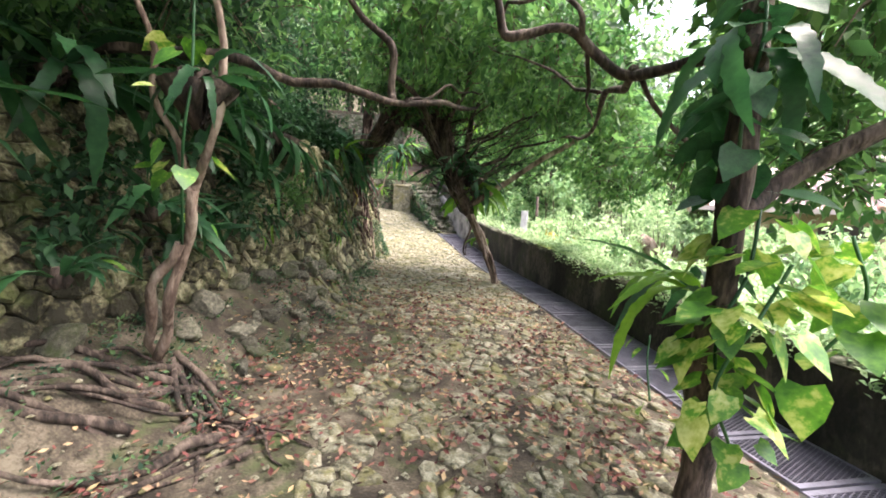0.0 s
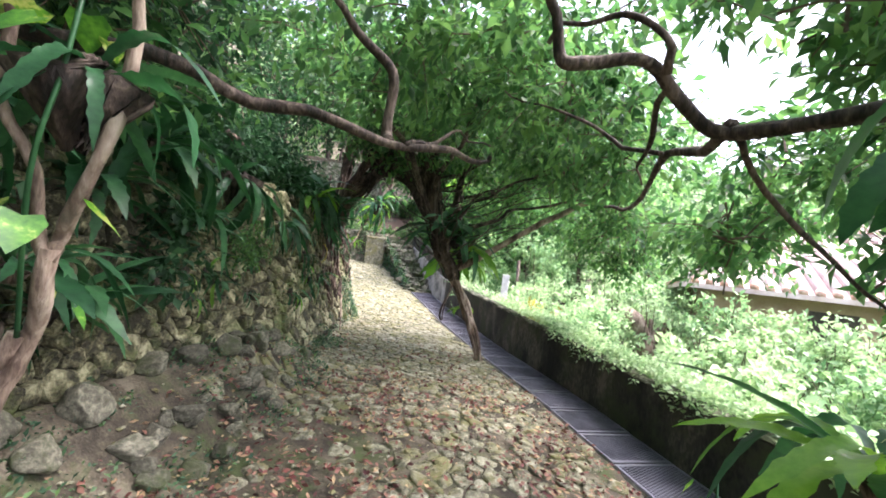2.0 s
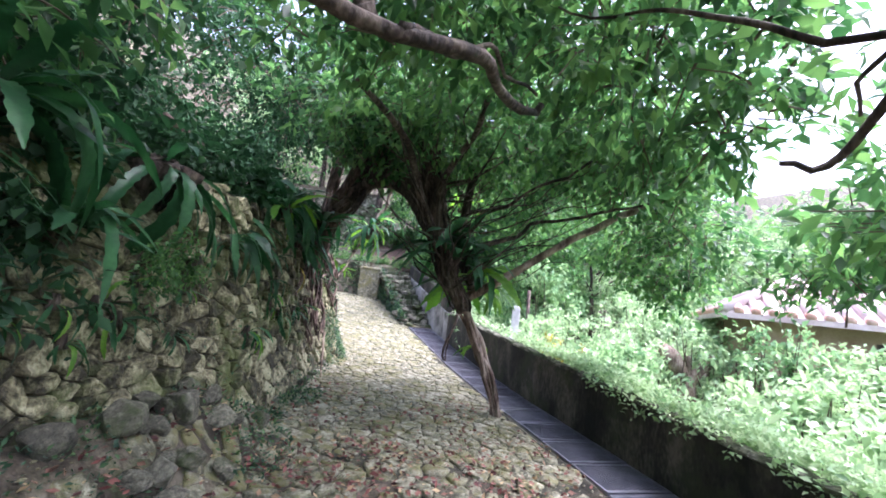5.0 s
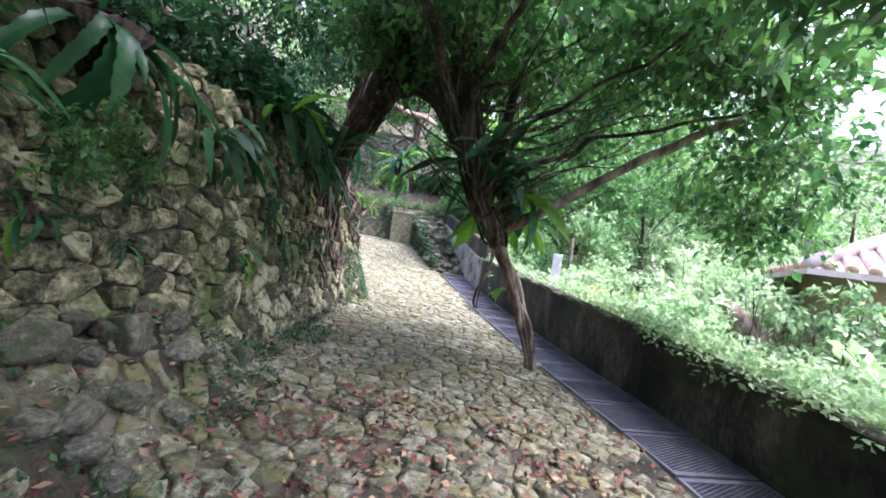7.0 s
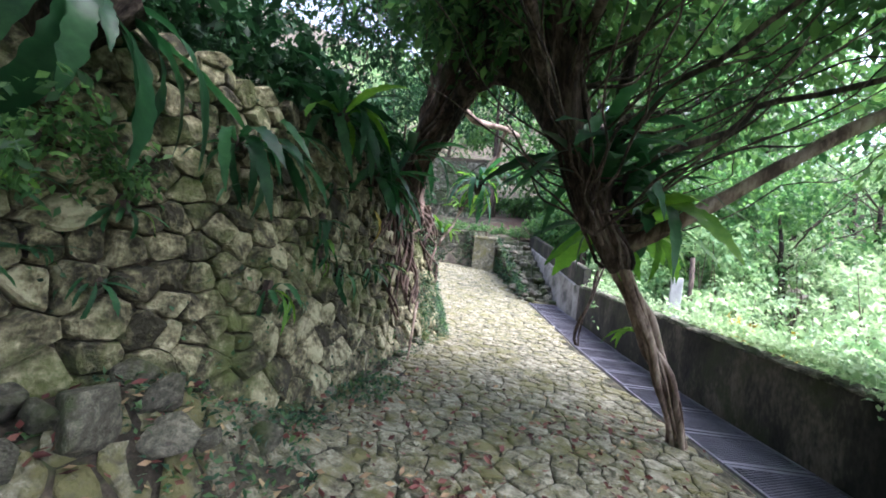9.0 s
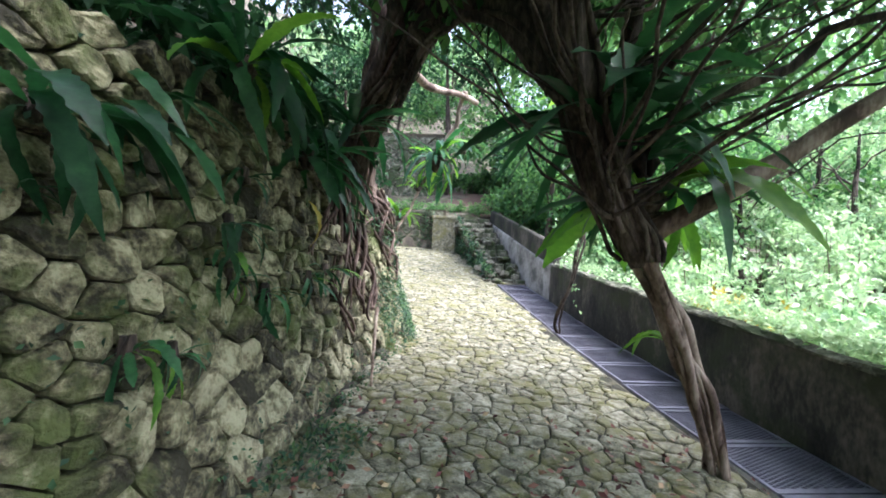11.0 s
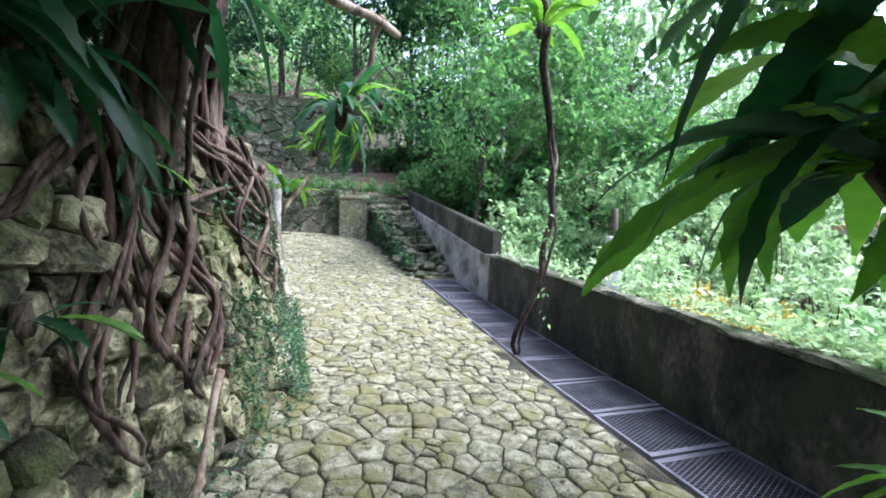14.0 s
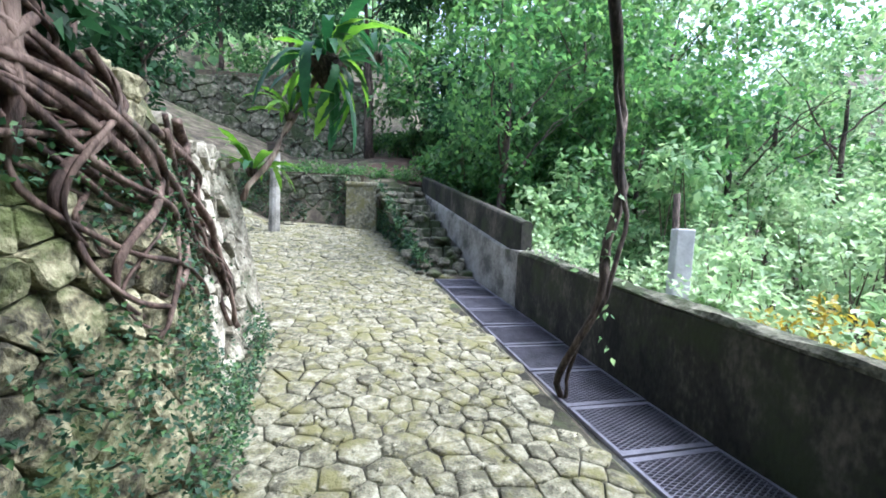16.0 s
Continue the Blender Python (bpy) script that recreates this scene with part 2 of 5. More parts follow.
M_GAP = mat("wall_core", [(0.3, (0.025, 0.021, 0.014)), (0.7, (0.09, 0.075, 0.048))], 6, 0.95, 0.6, 50, coords="World")
M_CONC = mat("stained_concrete", [(0.25, (0.012, 0.012, 0.010)), (0.5, (0.036, 0.034, 0.027)), (0.8, (0.12, 0.105, 0.082))], 1.6, 0.9, 0.5, 30, moss=(0.035, 0.042, 0.02), moss_at=0.5, moss_scale=1.4, coords="World", stretch=(1, 1, 0.5), squeeze=0.5)
M_CONC2 = mat("pale_concrete", [(0.25, (0.10, 0.10, 0.09)), (0.5, (0.24, 0.23, 0.205)), (0.8, (0.38, 0.37, 0.34))], 2.0, 0.9, 0.4, 35, moss=(0.06, 0.075, 0.035), moss_at=0.58, coords="World", squeeze=0.5)
M_PALE = mat("pale_wall_stone", [(0.25, (0.10, 0.09, 0.065)), (0.5, (0.28, 0.26, 0.20)), (0.8, (0.48, 0.45, 0.37))], 7.0, 0.9, 1.0, 35, obj_rand=0.1, island=0.2, moss=(0.10, 0.11, 0.06), moss_at=0.56, moss_scale=2.2, coords="World", squeeze=0.5)
# the blue in this base colour is the sky's reflection painted in
M_STEEL = mat("galvanised_steel_sky_tint", [(0.3, (0.13, 0.13, 0.16)), (0.7, (0.27, 0.27, 0.33))], 4, 0.42, 0.1, 60, metal=0.6, obj_rand=0.25)
M_BARK = mat("fig_bark", [(0.25, (0.012, 0.009, 0.007)), (0.5, (0.05, 0.036, 0.028)), (0.8, (0.14, 0.108, 0.086))], 5, 0.9, 0.9, 40, stretch=(1, 1, 0.25), coords="World", moss=(0.05, 0.055, 0.03), moss_at=0.62, squeeze=0.5)
M_ROOT = mat("pale_root_bark", [(0.25, (0.07, 0.045, 0.033)), (0.5, (0.20, 0.145, 0.11)), (0.8, (0.37, 0.30, 0.24))], 6, 0.85, 0.8, 45, stretch=(1, 1, 0.3), coords="World", moss=(0.07, 0.07, 0.045), moss_at=0.6, squeeze=0.5)
M_VEIN = mat("dark_root_bark", [(0.25, (0.024, 0.014, 0.011)), (0.5, (0.078, 0.049, 0.038)), (0.8, (0.19, 0.135, 0.108))], 9, 0.85, 0.9, 45, stretch=(1, 1, 0.3), coords="World", moss=(0.05, 0.055, 0.035), moss_at=0.58, squeeze=0.5)
M_TWIG = mat("twig", [(0.3, (0.05, 0.035, 0.025)), (0.7, (0.15, 0.11, 0.08))], 8, 0.9, 0.2, 40)
M_LEAF = mat("fig_leaf", [(0.1, (0.016, 0.05, 0.02)), (0.45, (0.052, 0.132, 0.046)), (0.9, (0.125, 0.245, 0.075))], 1.2, 0.42, 0.0, 8, island=0.6, translucent=0.5, coords="World", spec=0.35)
# brighter and paler copies of fig_leaf; sun and glare go into their colour
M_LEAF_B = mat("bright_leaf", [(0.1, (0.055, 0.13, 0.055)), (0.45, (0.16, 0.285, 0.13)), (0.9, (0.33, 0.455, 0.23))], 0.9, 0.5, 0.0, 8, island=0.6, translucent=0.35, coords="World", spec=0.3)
M_LEAF_SUN = mat("sunlit_leaf", [(0.1, (0.115, 0.22, 0.095)), (0.5, (0.29, 0.42, 0.215)), (0.9, (0.48, 0.58, 0.37))], 0.9, 0.5, 0.0, 8, island=0.6, translucent=0.3, coords="World", spec=0.4)
M_LEAF_Y = mat("yellow_leaf", [(0.1, (0.16, 0.15, 0.02)), (0.5, (0.34, 0.26, 0.035)), (0.9, (0.46, 0.44, 0.10))], 2, 0.5, 0.0, 8, island=0.8, translucent=0.3, coords="World")
# darker, duller copy of fig_leaf; canopy shade is put into its colour
M_LEAF_SHADE = mat("shaded_leaf", [(0.1, (0.008, 0.024, 0.012)), (0.5, (0.022, 0.062, 0.028)), (0.9, (0.05, 0.12, 0.05))], 1.2, 0.62, 0.0, 8, island=0.6, translucent=0.25, coords="World", spec=0.18)
M_FERN = mat("fern_frond", [(0.2, (0.010, 0.036, 0.017)), (0.5, (0.023, 0.082, 0.033)), (0.85, (0.055, 0.16, 0.06))], 3, 0.38, 0.15, 25, obj_rand=0.35, translucent=0.25, spec=0.25)
M_FERN_B = mat("young_fern_frond", [(0.2, (0.045, 0.13, 0.02)), (0.5, (0.09, 0.22, 0.03)), (0.85, (0.19, 0.36, 0.06))], 3, 0.4, 0.15, 25, obj_rand=0.35, translucent=0.4, spec=0.4)
M_MOSSLEAF = mat("creeper_leaf", [(0.1, (0.012, 0.038, 0.022)), (0.5, (0.034, 0.086, 0.044)), (0.9, (0.10, 0.19, 0.062))], 3, 0.55, 0.0, 8, island=0.6, translucent=0.2, coords="World")
M_LITTER = mat("fallen_leaves", [(0.1, (0.06, 0.016, 0.016)), (0.4, (0.16, 0.05, 0.042)), (0.7, (0.20, 0.10, 0.07)), (0.98, (0.38, 0.28, 0.15))], 2, 0.7, 0.0, 8, island=1.0, coords="World")
M_TILE = mat("orange_roof_tile", [(0.2, (0.40, 0.20, 0.14)), (0.5, (0.55, 0.34, 0.26)), (0.8, (0.66, 0.50, 0.43))], 1.5, 0.8, 0.3, 20, coords="World")
M_MORTAR = mat("white_roof_mortar", [(0.3, (0.50, 0.38, 0.36)), (0.7, (0.66, 0.55, 0.53))], 2, 0.9, 0.3, 20, coords="World")
M_PLASTER = mat("beige_plaster", [(0.3, (0.28, 0.20, 0.13)), (0.7, (0.40, 0.31, 0.22))], 1.5, 0.9, 0.2, 30, coords="World")
M_DARKWOOD = mat("dark_timber", [(0.3, (0.03, 0.025, 0.02)), (0.7, (0.08, 0.065, 0.05))], 3, 0.7, 0.3, 30)
M_POST = mat("white_post_paint", [(0.3, (0.45, 0.45, 0.45)), (0.7, (0.75, 0.75, 0.74))], 4, 0.8, 0.3, 30)
M_RUST = mat("bare_red_soil", [(0.3, (0.045, 0.028, 0.02)), (0.7, (0.12, 0.075, 0.055))], 3, 0.95, 0.6, 30, coords="World")

# ---------------- ground ----------------
ws = [-90, -65, -48, -36, -28, -22, -18, -15, -12.5, -10.5, -9, -7.8, -6.8] + [-6.2 + 0.11 * i for i in range(56)] + [0.0, 0.008, GW - 0.01, GW + 0.05, GW + 0.16, GW + 0.5, 1.8, 2.5, 3.4, 4.5, 6, 8, 10.5, 13.5, 17, 21, 26, 32, 40, 50, 65, 85, 110, 150]
ys = [-60, -40, -28, -20, -14, -10, -7, -5] + [-4 + 0.14 * i for i in range(182)] + [21.8, 22.4, 23.2, 24.2, 25.5, 27, 29, 31.5, 34.5, 38, 43, 50, 60, 75, 95, 120, 160]
gv = []
for yy in ys:
    for w in ws:
        xx = drain_x(yy) + w / KX
        gv.append((xx, yy, land(xx, yy)))
gf = [(j * len(ws) + i, j * len(ws) + i + 1, (j + 1) * len(ws) + i + 1, (j + 1) * len(ws) + i) for j in range(len(ys) - 1) for i in range(len(ws) - 1)]
ground = tagged(mesh_ob("ground", gv, gf, M_SOIL, smooth=True), "dark mossy soil ground with patches of bare earth", "ground", kind="structure")

# ---------------- parapet along the drain ----------------
def ribbon_wall(name, ys_, x_of, z0_of, z1_of, thick, mat_, worn=0.012):
    """A wall that follows a line, with a worn top edge."""
    h = Heap()
    prof = []
    for y in ys_:
        x, a, b = x_of(y), z0_of(y), z1_of(y)
        nx, ny = KX, 0.2149
        j = lambda q: worn * noise.noise((x * 3 + q, y * 3, q * 5))
        ring = []
        for lat, z in ((0, a), (0 + 0.3 * j(1), (a + b) / 2), (j(2), b - 0.03), (0.02 + j(3), b + j(4)), (thick / 2, b + 0.01 + j(5)), (thick - 0.02, b + j(6)), (thick, b - 0.03), (thick, a)):
            ring.append((x + nx * lat, y + ny * lat, z))
        prof.append(ring)
    m = len(prof[0])
    v = [p for r in prof for p in r]
    f = [(i * m + k, i * m + k + 1, (i + 1) * m + k + 1, (i + 1) * m + k) for i in range(len(prof) - 1) for k in range(m - 1)]
    f += [tuple(range(m)), tuple(reversed(range((len(prof) - 1) * m, len(prof) * m)))]
    h.add(v, f)
    return h.ob(name, mat_)


face_x = lambda y: 3.7 - 0.22 * y
yy = [-5 + 0.12 * i for i in range(158)]
parapet = ribbon_wall("wall_parapet", [y for y in yy if y <= 13.85] + [13.88], face_x, lambda y: path_z(1, y) - 0.5, par_top, 0.2, M_CONC, 0.03)
tagged(parapet, "low dark weather-stained concrete wall beside the drain", "wall", kind="structure")

coping = ribbon_wall("parapet_coping", [y for y in yy if y <= 13.85], lambda y: face_x(y) - 0.006 + 0.02 * noise.noise((y * 4, 0, 3)), lambda y: par_top(y) - 0.02, lambda y: par_top(y) + 0.022, 0.205, M_STEP, 0.035)
tagged(coping, "crumbling mossy top of the low wall", "coping", kind="structure")

# block where the low wall meets the raised one, with a pale top
blk = Heap()
u = Vector((-0.2149, KX, 0))
nrm = Vector((KX, 0.2149, 0))
bm_ = Matrix(((nrm.x, u.x, 0, 0), (nrm.y, u.y, 0, 0), (0, 0, 1, 0), (0, 0, 0, 1)))
b0 = Vector((0.65, 13.9, 0))
blk.box(Matrix.Translation(b0 + nrm * 0.32 + u * 0.2 + Vector((0, 0, 0.86))) @ bm_, 0.62, 0.5, 1.16)
tagged(blk.ob("wall_block", M_CONC2), "grey concrete block at the end of the low wall", "wall", kind="structure")

# raised wall along the steps
hi_x = lambda y: 0.74 + (y - 14.1) * (-0.80 - 0.74) / 6.5
low = ribbon_wall("wall_step_low", [14.1 + 0.13 * i for i in range(51)], lambda y: hi_x(y) - 0.06, lambda y: path_z(0, y) - 0.5, lambda y: 1.36 + (y - 14.1) * 0.215, 0.26, M_CONC2, 0.008)
tagged(low, "pale grey concrete lower course of the raised wall", "wall", kind="structure")
high = ribbon_wall("wall_step_high", [14.1 + 0.13 * i for i in range(51)], hi_x, lambda y: 1.3 + (y - 14.1) * 0.215, lambda y: 1.85 + (y - 14.1) * 0.208, 0.17, M_CONC, 0.008)
tagged(high, "dark mossy concrete upper course of the raised wall", "wall", kind="structure")

# ---------------- steel gratings over the drain ----------------
PL, PW = 0.6, 0.70
fr = Heap()
for sx in (-1, 1):
    fr.box(pose(sx * (PW / 2 - 0.012), 0, 0), 0.024, PL - 0.008, 0.03)
for sy in (-1, 1):
    fr.box(pose(0, sy * (PL / 2 - 0.026), 0.001), PW - 0.05, 0.044, 0.028)
frame_me = fr.ob("grating_frame", M_STEEL).data
gr = Heap()
cell_x, cell_y = 0.075, 0.030
hw, hl = PW / 2 - 0.02, PL / 2 - 0.045
slope = cell_y / cell_x
for sgn in (-1, 1):
    c = -hl - hw * slope
    while c < hl + hw * slope:
        lo, hi2 = -hw, hw
        ends = sorted([(-hl - c) / (sgn * slope), (hl - c) / (sgn * slope)])
        a, b = max(lo, ends[0]), min(hi2, ends[1])
        if b - a > 0.02:
            mx, my = (a + b) / 2, c + sgn * slope * (a + b) / 2
            gr.box(pose(mx, my, 0.004 + 0.001 * sgn, 0, 0, math.degrees(math.atan(sgn * slope))), (b - a) * math.hypot(1, slope), 0.0045, 0.012)
        c += cell_y * 1.0
mesh_me = gr.ob("grating_mesh", M_STEEL).data
for o in list(scene.objects):
    if o.name in ("grating_frame", "grating_mesh"):
        bpy.data.objects.remove(o)
for i in range(29):
    s = -1.6 + i * (PL + 0.006)
    c = Vector((2.9, 0, 0)) + u * s + nrm * (GW / 2)
    if c.y > 15.3:
        break
    g = new("drain_grating")
    z1, z0 = path_z(c.x, c.y + 0.3), path_z(c.x, c.y - 0.3)
    g.matrix_basis = Matrix.Translation((c.x, c.y, (z0 + z1) / 2 + 0.012 + 0.004 * math.sin(i * 7.3))) @ bm_ @ pose(0, 0, 0, math.degrees(math.atan2(z1 - z0, 0.6)), 0.4 * math.sin(i * 3.1), 0.3 * math.sin(i * 5.7))
    tagged(g, "dark steel mesh grating panel over the drain", "grating", "gratings along the drain")
    part_of(g, "frame", frame_me)
    part_of(g, "mesh", mesh_me)
# stone lip that carries the gratings
lip = ribbon_wall("drain_lip", [-2 + 0.13 * i for i in range(134)], lambda y: drain_x(y) - 0.045, lambda y: path_z(2, y) - 0.4, lambda y: path_z(drain_x(y), y) + 0.008, 0.05, M_CONC2, 0.006)
tagged(lip, "worn concrete edge of the drain", "kerb", kind="structure")

# ---------------- stone cells ----------------
def cells(seeds, stretch=1.0, reach=14):
    """Polygons round the seeds: each is cut by the bisectors to its neighbours."""
    S = np.array(seeds, float) * (1, stretch)
    out = []
    for i, p in enumerate(S):
        d = ((S - p) ** 2).sum(1)
        near = np.argsort(d)[1:reach + 1]
        R = 1.6 * math.sqrt(d[near[4]])
        poly = [(p[0] + R * math.cos(a), p[1] + R * math.sin(a)) for a in [k * math.pi / 4 for k in range(8)]]
        for q in S[near]:
            mx, my, nx, ny = (p[0] + q[0]) / 2, (p[1] + q[1]) / 2, q[0] - p[0], q[1] - p[1]
            side = [(x - mx) * nx + (y - my) * ny for x, y in poly]
            nxt = []
            for k in range(len(poly)):
                a, b, sa, sb = poly[k], poly[(k + 1) % len(poly)], side[k], side[(k + 1) % len(poly)]
                if sa <= 0:
                    nxt.append(a)
                if sa * sb < 0:
                    t = sa / (sa - sb)
                    nxt.append((a[0] + (b[0] - a[0]) * t, a[1] + (b[1] - a[1]) * t))
            poly = nxt
            if len(poly) < 3:
                break
        if len(poly) >= 3:
            out.append((i, [(x, y / stretch) for x, y in poly]))
    return out


def rounded(poly, gap, cut=0.24):
    """Shrinks a polygon by gap and cuts its corners."""
    cx, cy = sum(p[0] for p in poly) / len(poly), sum(p[1] for p in poly) / len(poly)
    size = sum(math.hypot(p[0] - cx, p[1] - cy) for p in poly) / len(poly)
    k = max(0.3, 1 - gap / max(size, 1e-3))
    P = [(cx + (x - cx) * k, cy + (y - cy) * k) for x, y in poly]
    P = [p for j, p in enumerate(P) if math.hypot(p[0] - P[j - 1][0], p[1] - P[j - 1][1]) > size * 0.12] or P
    out = []
    for j in range(len(P)):
        a, b = P[j], P[(j + 1) % len(P)]
        out.append((a[0] + (b[0] - a[0]) * cut, a[1] + (b[1] - a[1]) * cut))
        out.append((b[0] - (b[0] - a[0]) * cut, b[1] - (b[1] - a[1]) * cut))
    return out, (cx, cy), size


def stone_geo(poly, gap, place, rise, sink, rng, lean=0.16, proud=0.3, crisp=0.85, cut=(0.10, 0.2)):
    """A hewn stone over a polygon in the plane (u, v); place(u, v, h) gives the world point."""
    ring, (cx, cy), size = rounded(poly, gap * rng.uniform(0.6, 1.5), rng.uniform(*cut))
    ring = [(x + 0.13 * size * noise.noise((x * 16, y * 16, 1)), y + 0.13 * size * noise.noise((x * 16, y * 16, 9))) for x, y in ring]
    n = len(ring)
    tilt = (rng.uniform(-lean, lean), rng.uniform(-lean, lean))
    hgt = rise * rng.uniform(1 - proud, 1 + proud)
    edge = rng.uniform(crisp - 0.06, crisp + 0.05)
    v = [place(x, y, -sink) for x, y in ring]
    for k, h in ((1.0, hgt * 0.62), (edge, hgt * 0.96), (0.52, hgt)):
        for x, y in ring:
            px_, py_ = cx + (x - cx) * k, cy + (y - cy) * k
            wob = rise * 0.5 * noise.noise((px_ * 13, py_ * 13, size * 40)) + rise * 0.25 * noise.noise((px_ * 31, py_ * 31, 3))
            v.append(place(px_, py_, h + wob + (px_ - cx) * tilt[0] + (py_ - cy) * tilt[1]))
    v.append(place(cx, cy, hgt * (1.0 + 0.2 * rng.uniform(-1, 1))))
    f = []
    for r in range(3):
        for j in range(n):
            f.append((r * n + j, r * n + (j + 1) % n, (r + 1) * n + (j + 1) % n, (r + 1) * n + j))
    f += [(3 * n + j, 3 * n + (j + 1) % n, 4 * n) for j in range(n)]
    return v, f


def poisson(u0, u1, v0, v1, dist, rng, tries=9000):
    """Seeds at least about dist apart (dist may be a function of u, v)."""
    cellz, pts = {}, []
    for _ in range(tries):
        p = (rng.uniform(u0, u1), rng.uniform(v0, v1))
        d = dist(*p)
        k = (int(p[0] / 0.3), int(p[1] / 0.3))
        ok = all((p[0] - q[0]) ** 2 + (p[1] - q[1]) ** 2 > (min(d, q[2]) ** 2) for a in (-1, 0, 1) for b in (-1, 0, 1) for q in cellz.get((k[0] + a, k[1] + b), ()))
        if ok:
            cellz.setdefault(k, []).append((*p, d * rng.uniform(0.8, 1.15)))
            pts.append(p)
    return pts


# ---------------- the left retaining wall ----------------
WALL_H = lambda y: float(np.interp(y, [-6, 4, 7, 9, 11, 12.4], [2.1, 2.2, 2.3, 2.1, 1.85, 1.75]))


def wall_point(y, h, off=0.0):
    """A point on the wall's face at h over the path's foot; off is out of the face."""
    x = wall_x(y) - 0.20 * h - 0.03 * math.sin(y * 1.7) + off
    return (x, y, path_z(-1.8, y) + h)


core = Heap()
cys = [-6 + 0.3 * i for i in range(62)]
cv = []
for y in cys:
    H_ = WALL_H(y)
    cv += [wall_point(y, -0.3, -0.05), wall_point(y, H_ - 0.06, -0.06), wall_point(y, H_ - 0.02, -0.9), wall_point(y, -0.3, -1.4)]
n_ = len(cys)
cf = [(i * 4 + k, i * 4 + (k + 1) % 4, (i + 1) * 4 + (k + 1) % 4, (i + 1) * 4 + k) for i in range(n_ - 1) for k in range(4)]
cf += [(0, 1, 2, 3), tuple(reversed(range((n_ - 1) * 4, n_ * 4)))]
core.add(cv, cf)
wall_left = tagged(core.ob("wall_left", M_GAP), "old dry-stone retaining wall of rough limestone blocks", "wall", kind="structure")

# end of the wall: a pale rendered stone corner that turns to the left
endw = Heap()
ev = []
for i in range(10):
    for hh_, yb in ((-0.3, 12.42), (0.6, 12.40), (1.2, 12.37), (1.72, 12.34), (1.70, 11.9), (-0.3, 11.9)):
        p = wall_point(12.32, hh_, 0.05)
        ev.append((p[0] - 0.35 * i + 0.03 * noise.noise((i * 0.9, hh_ * 3, 2)), yb + 0.04 * noise.noise((i * 1.3, hh_ * 2, 6)), p[2]))
ef = [(i * 6 + k, i * 6 + (k + 1) % 6, (i + 1) * 6 + (k + 1) % 6, (i + 1) * 6 + k) for i in range(9) for k in range(6)] + [(5, 4, 3, 2, 1, 0), (54, 55, 56, 57, 58, 59)]
endw.add(ev, ef)
wall_return = tagged(endw.ob("wall_return", M_PALE), "pale lime-washed stone return of the retaining wall", "wall", kind="structure")

# ---------------- gate and steps at the far end ----------------
gate = Heap()
gate.box(pose(-2.47, 20.1, 2.12), 0.86, 0.5, 1.34)
gate.box(pose(-2.47, 20.1, 2.83), 0.92, 0.56, 0.12)
o = tagged(gate.ob("gate_pillar", M_PAVE), "pale weathered stone pillar beside the steps", "pillar")
bv = o.modifiers.new("worn", "BEVEL")
bv.width, bv.segments = 0.03, 2
sill = Heap()
sill.box(pose(-4.6, 19.95, 1.5, 0, 1.5), 3.4, 0.5, 0.28)
tagged(sill.ob("threshold_step", M_CONC), "dark stone threshold step", "step", kind="structure")
back = Heap()
back.box(pose(-6.0, 20.75, 2.2), 7.0, 0.6, 1.9)
wall_gate = tagged(back.ob("wall_gate", M_GAP), "mossy stone wall behind the threshold", "wall", kind="structure")
ram = Heap()
ram.box(pose(-8.5, 25.0, 4.6, -6, 0, 4), 11.0, 0.8, 5.6)
wall_rampart = tagged(ram.ob("wall_rampart", M_GAP), "tall old rampart of mossy grey stone", "wall", kind="structure")

rng = random.Random(11)
for i in range(11):
    y = 15.75 + i * 0.45
    k = i / 10
    xl = -0.62 + (-2.0 + 0.62) * k
    xr = hi_x(y) - 0.1
    z = path_z(-0.6, 15.6) + 0.08 + i * 0.19
    st = Heap()
    nblk = 3 + (i % 2)
    for b in range(nblk):
        a0, a1 = xl + (xr - xl) * b / nblk, xl + (xr - xl) * (b + 1) / nblk
        hb = 0.5 + 0.19 * i * 0.6
        m = pose((a0 + a1) / 2, y + 0.25 + rng.uniform(-0.04, 0.04), z - hb / 2 + rng.uniform(-0.02, 0.02), rng.uniform(-2, 2), rng.uniform(-3, 3), rng.uniform(-5, 5))
        st.box(m, (a1 - a0) - 0.015, 0.56, hb)
    ob = tagged(st.ob("stone_step", M_STEP), "rough limestone step, uneven and mossy", "step", "steps at the far end")
    bv = ob.modifiers.new("worn", "BEVEL")
    bv.width, bv.segments = 0.03, 2
# bare earth slope above the steps
sl = Heap()
sv = []
for j in range(9):
    for i in range(9):
        x, y = -2.6 + 2.6 * i / 8, 20.55 + 4.5 * j / 8
        sv.append((x - 0.4 * j / 8, y, 2.90 + 0.33 * (y - 20.5) + 0.05 * noise.noise((x * 2, y * 2, 1)) + 0.05))
sl.add(sv, [(j * 9 + i, j * 9 + i + 1, (j + 1) * 9 + i + 1, (j + 1) * 9 + i) for j in range(8) for i in range(8)])
tagged(sl.ob("earth_path", M_RUST, True), "bare reddish-brown earth path climbing into the woods", "path", kind="structure")

# lantern on the terrace wall
ln = new("stone_lantern")
ln.matrix_basis = pose(-4.4, 18.6, 0)
tagged(ln, "small dark lamp on a short stone post", "lamp")
h = Heap(); h.tube([(0, 0, 1.2), (0, 0, 2.6), (0, 0, 3.42)], [0.14, 0.12, 0.11], 10); h.ob("post", M_CONC2, False, ln)
h = Heap(); h.box(pose(0, 0, 3.5), 0.3, 0.3, 0.14); h.box(pose(0, 0, 3.59), 0.36, 0.36, 0.04); h.ob("lamp_head", M_DARKWOOD, False, ln)

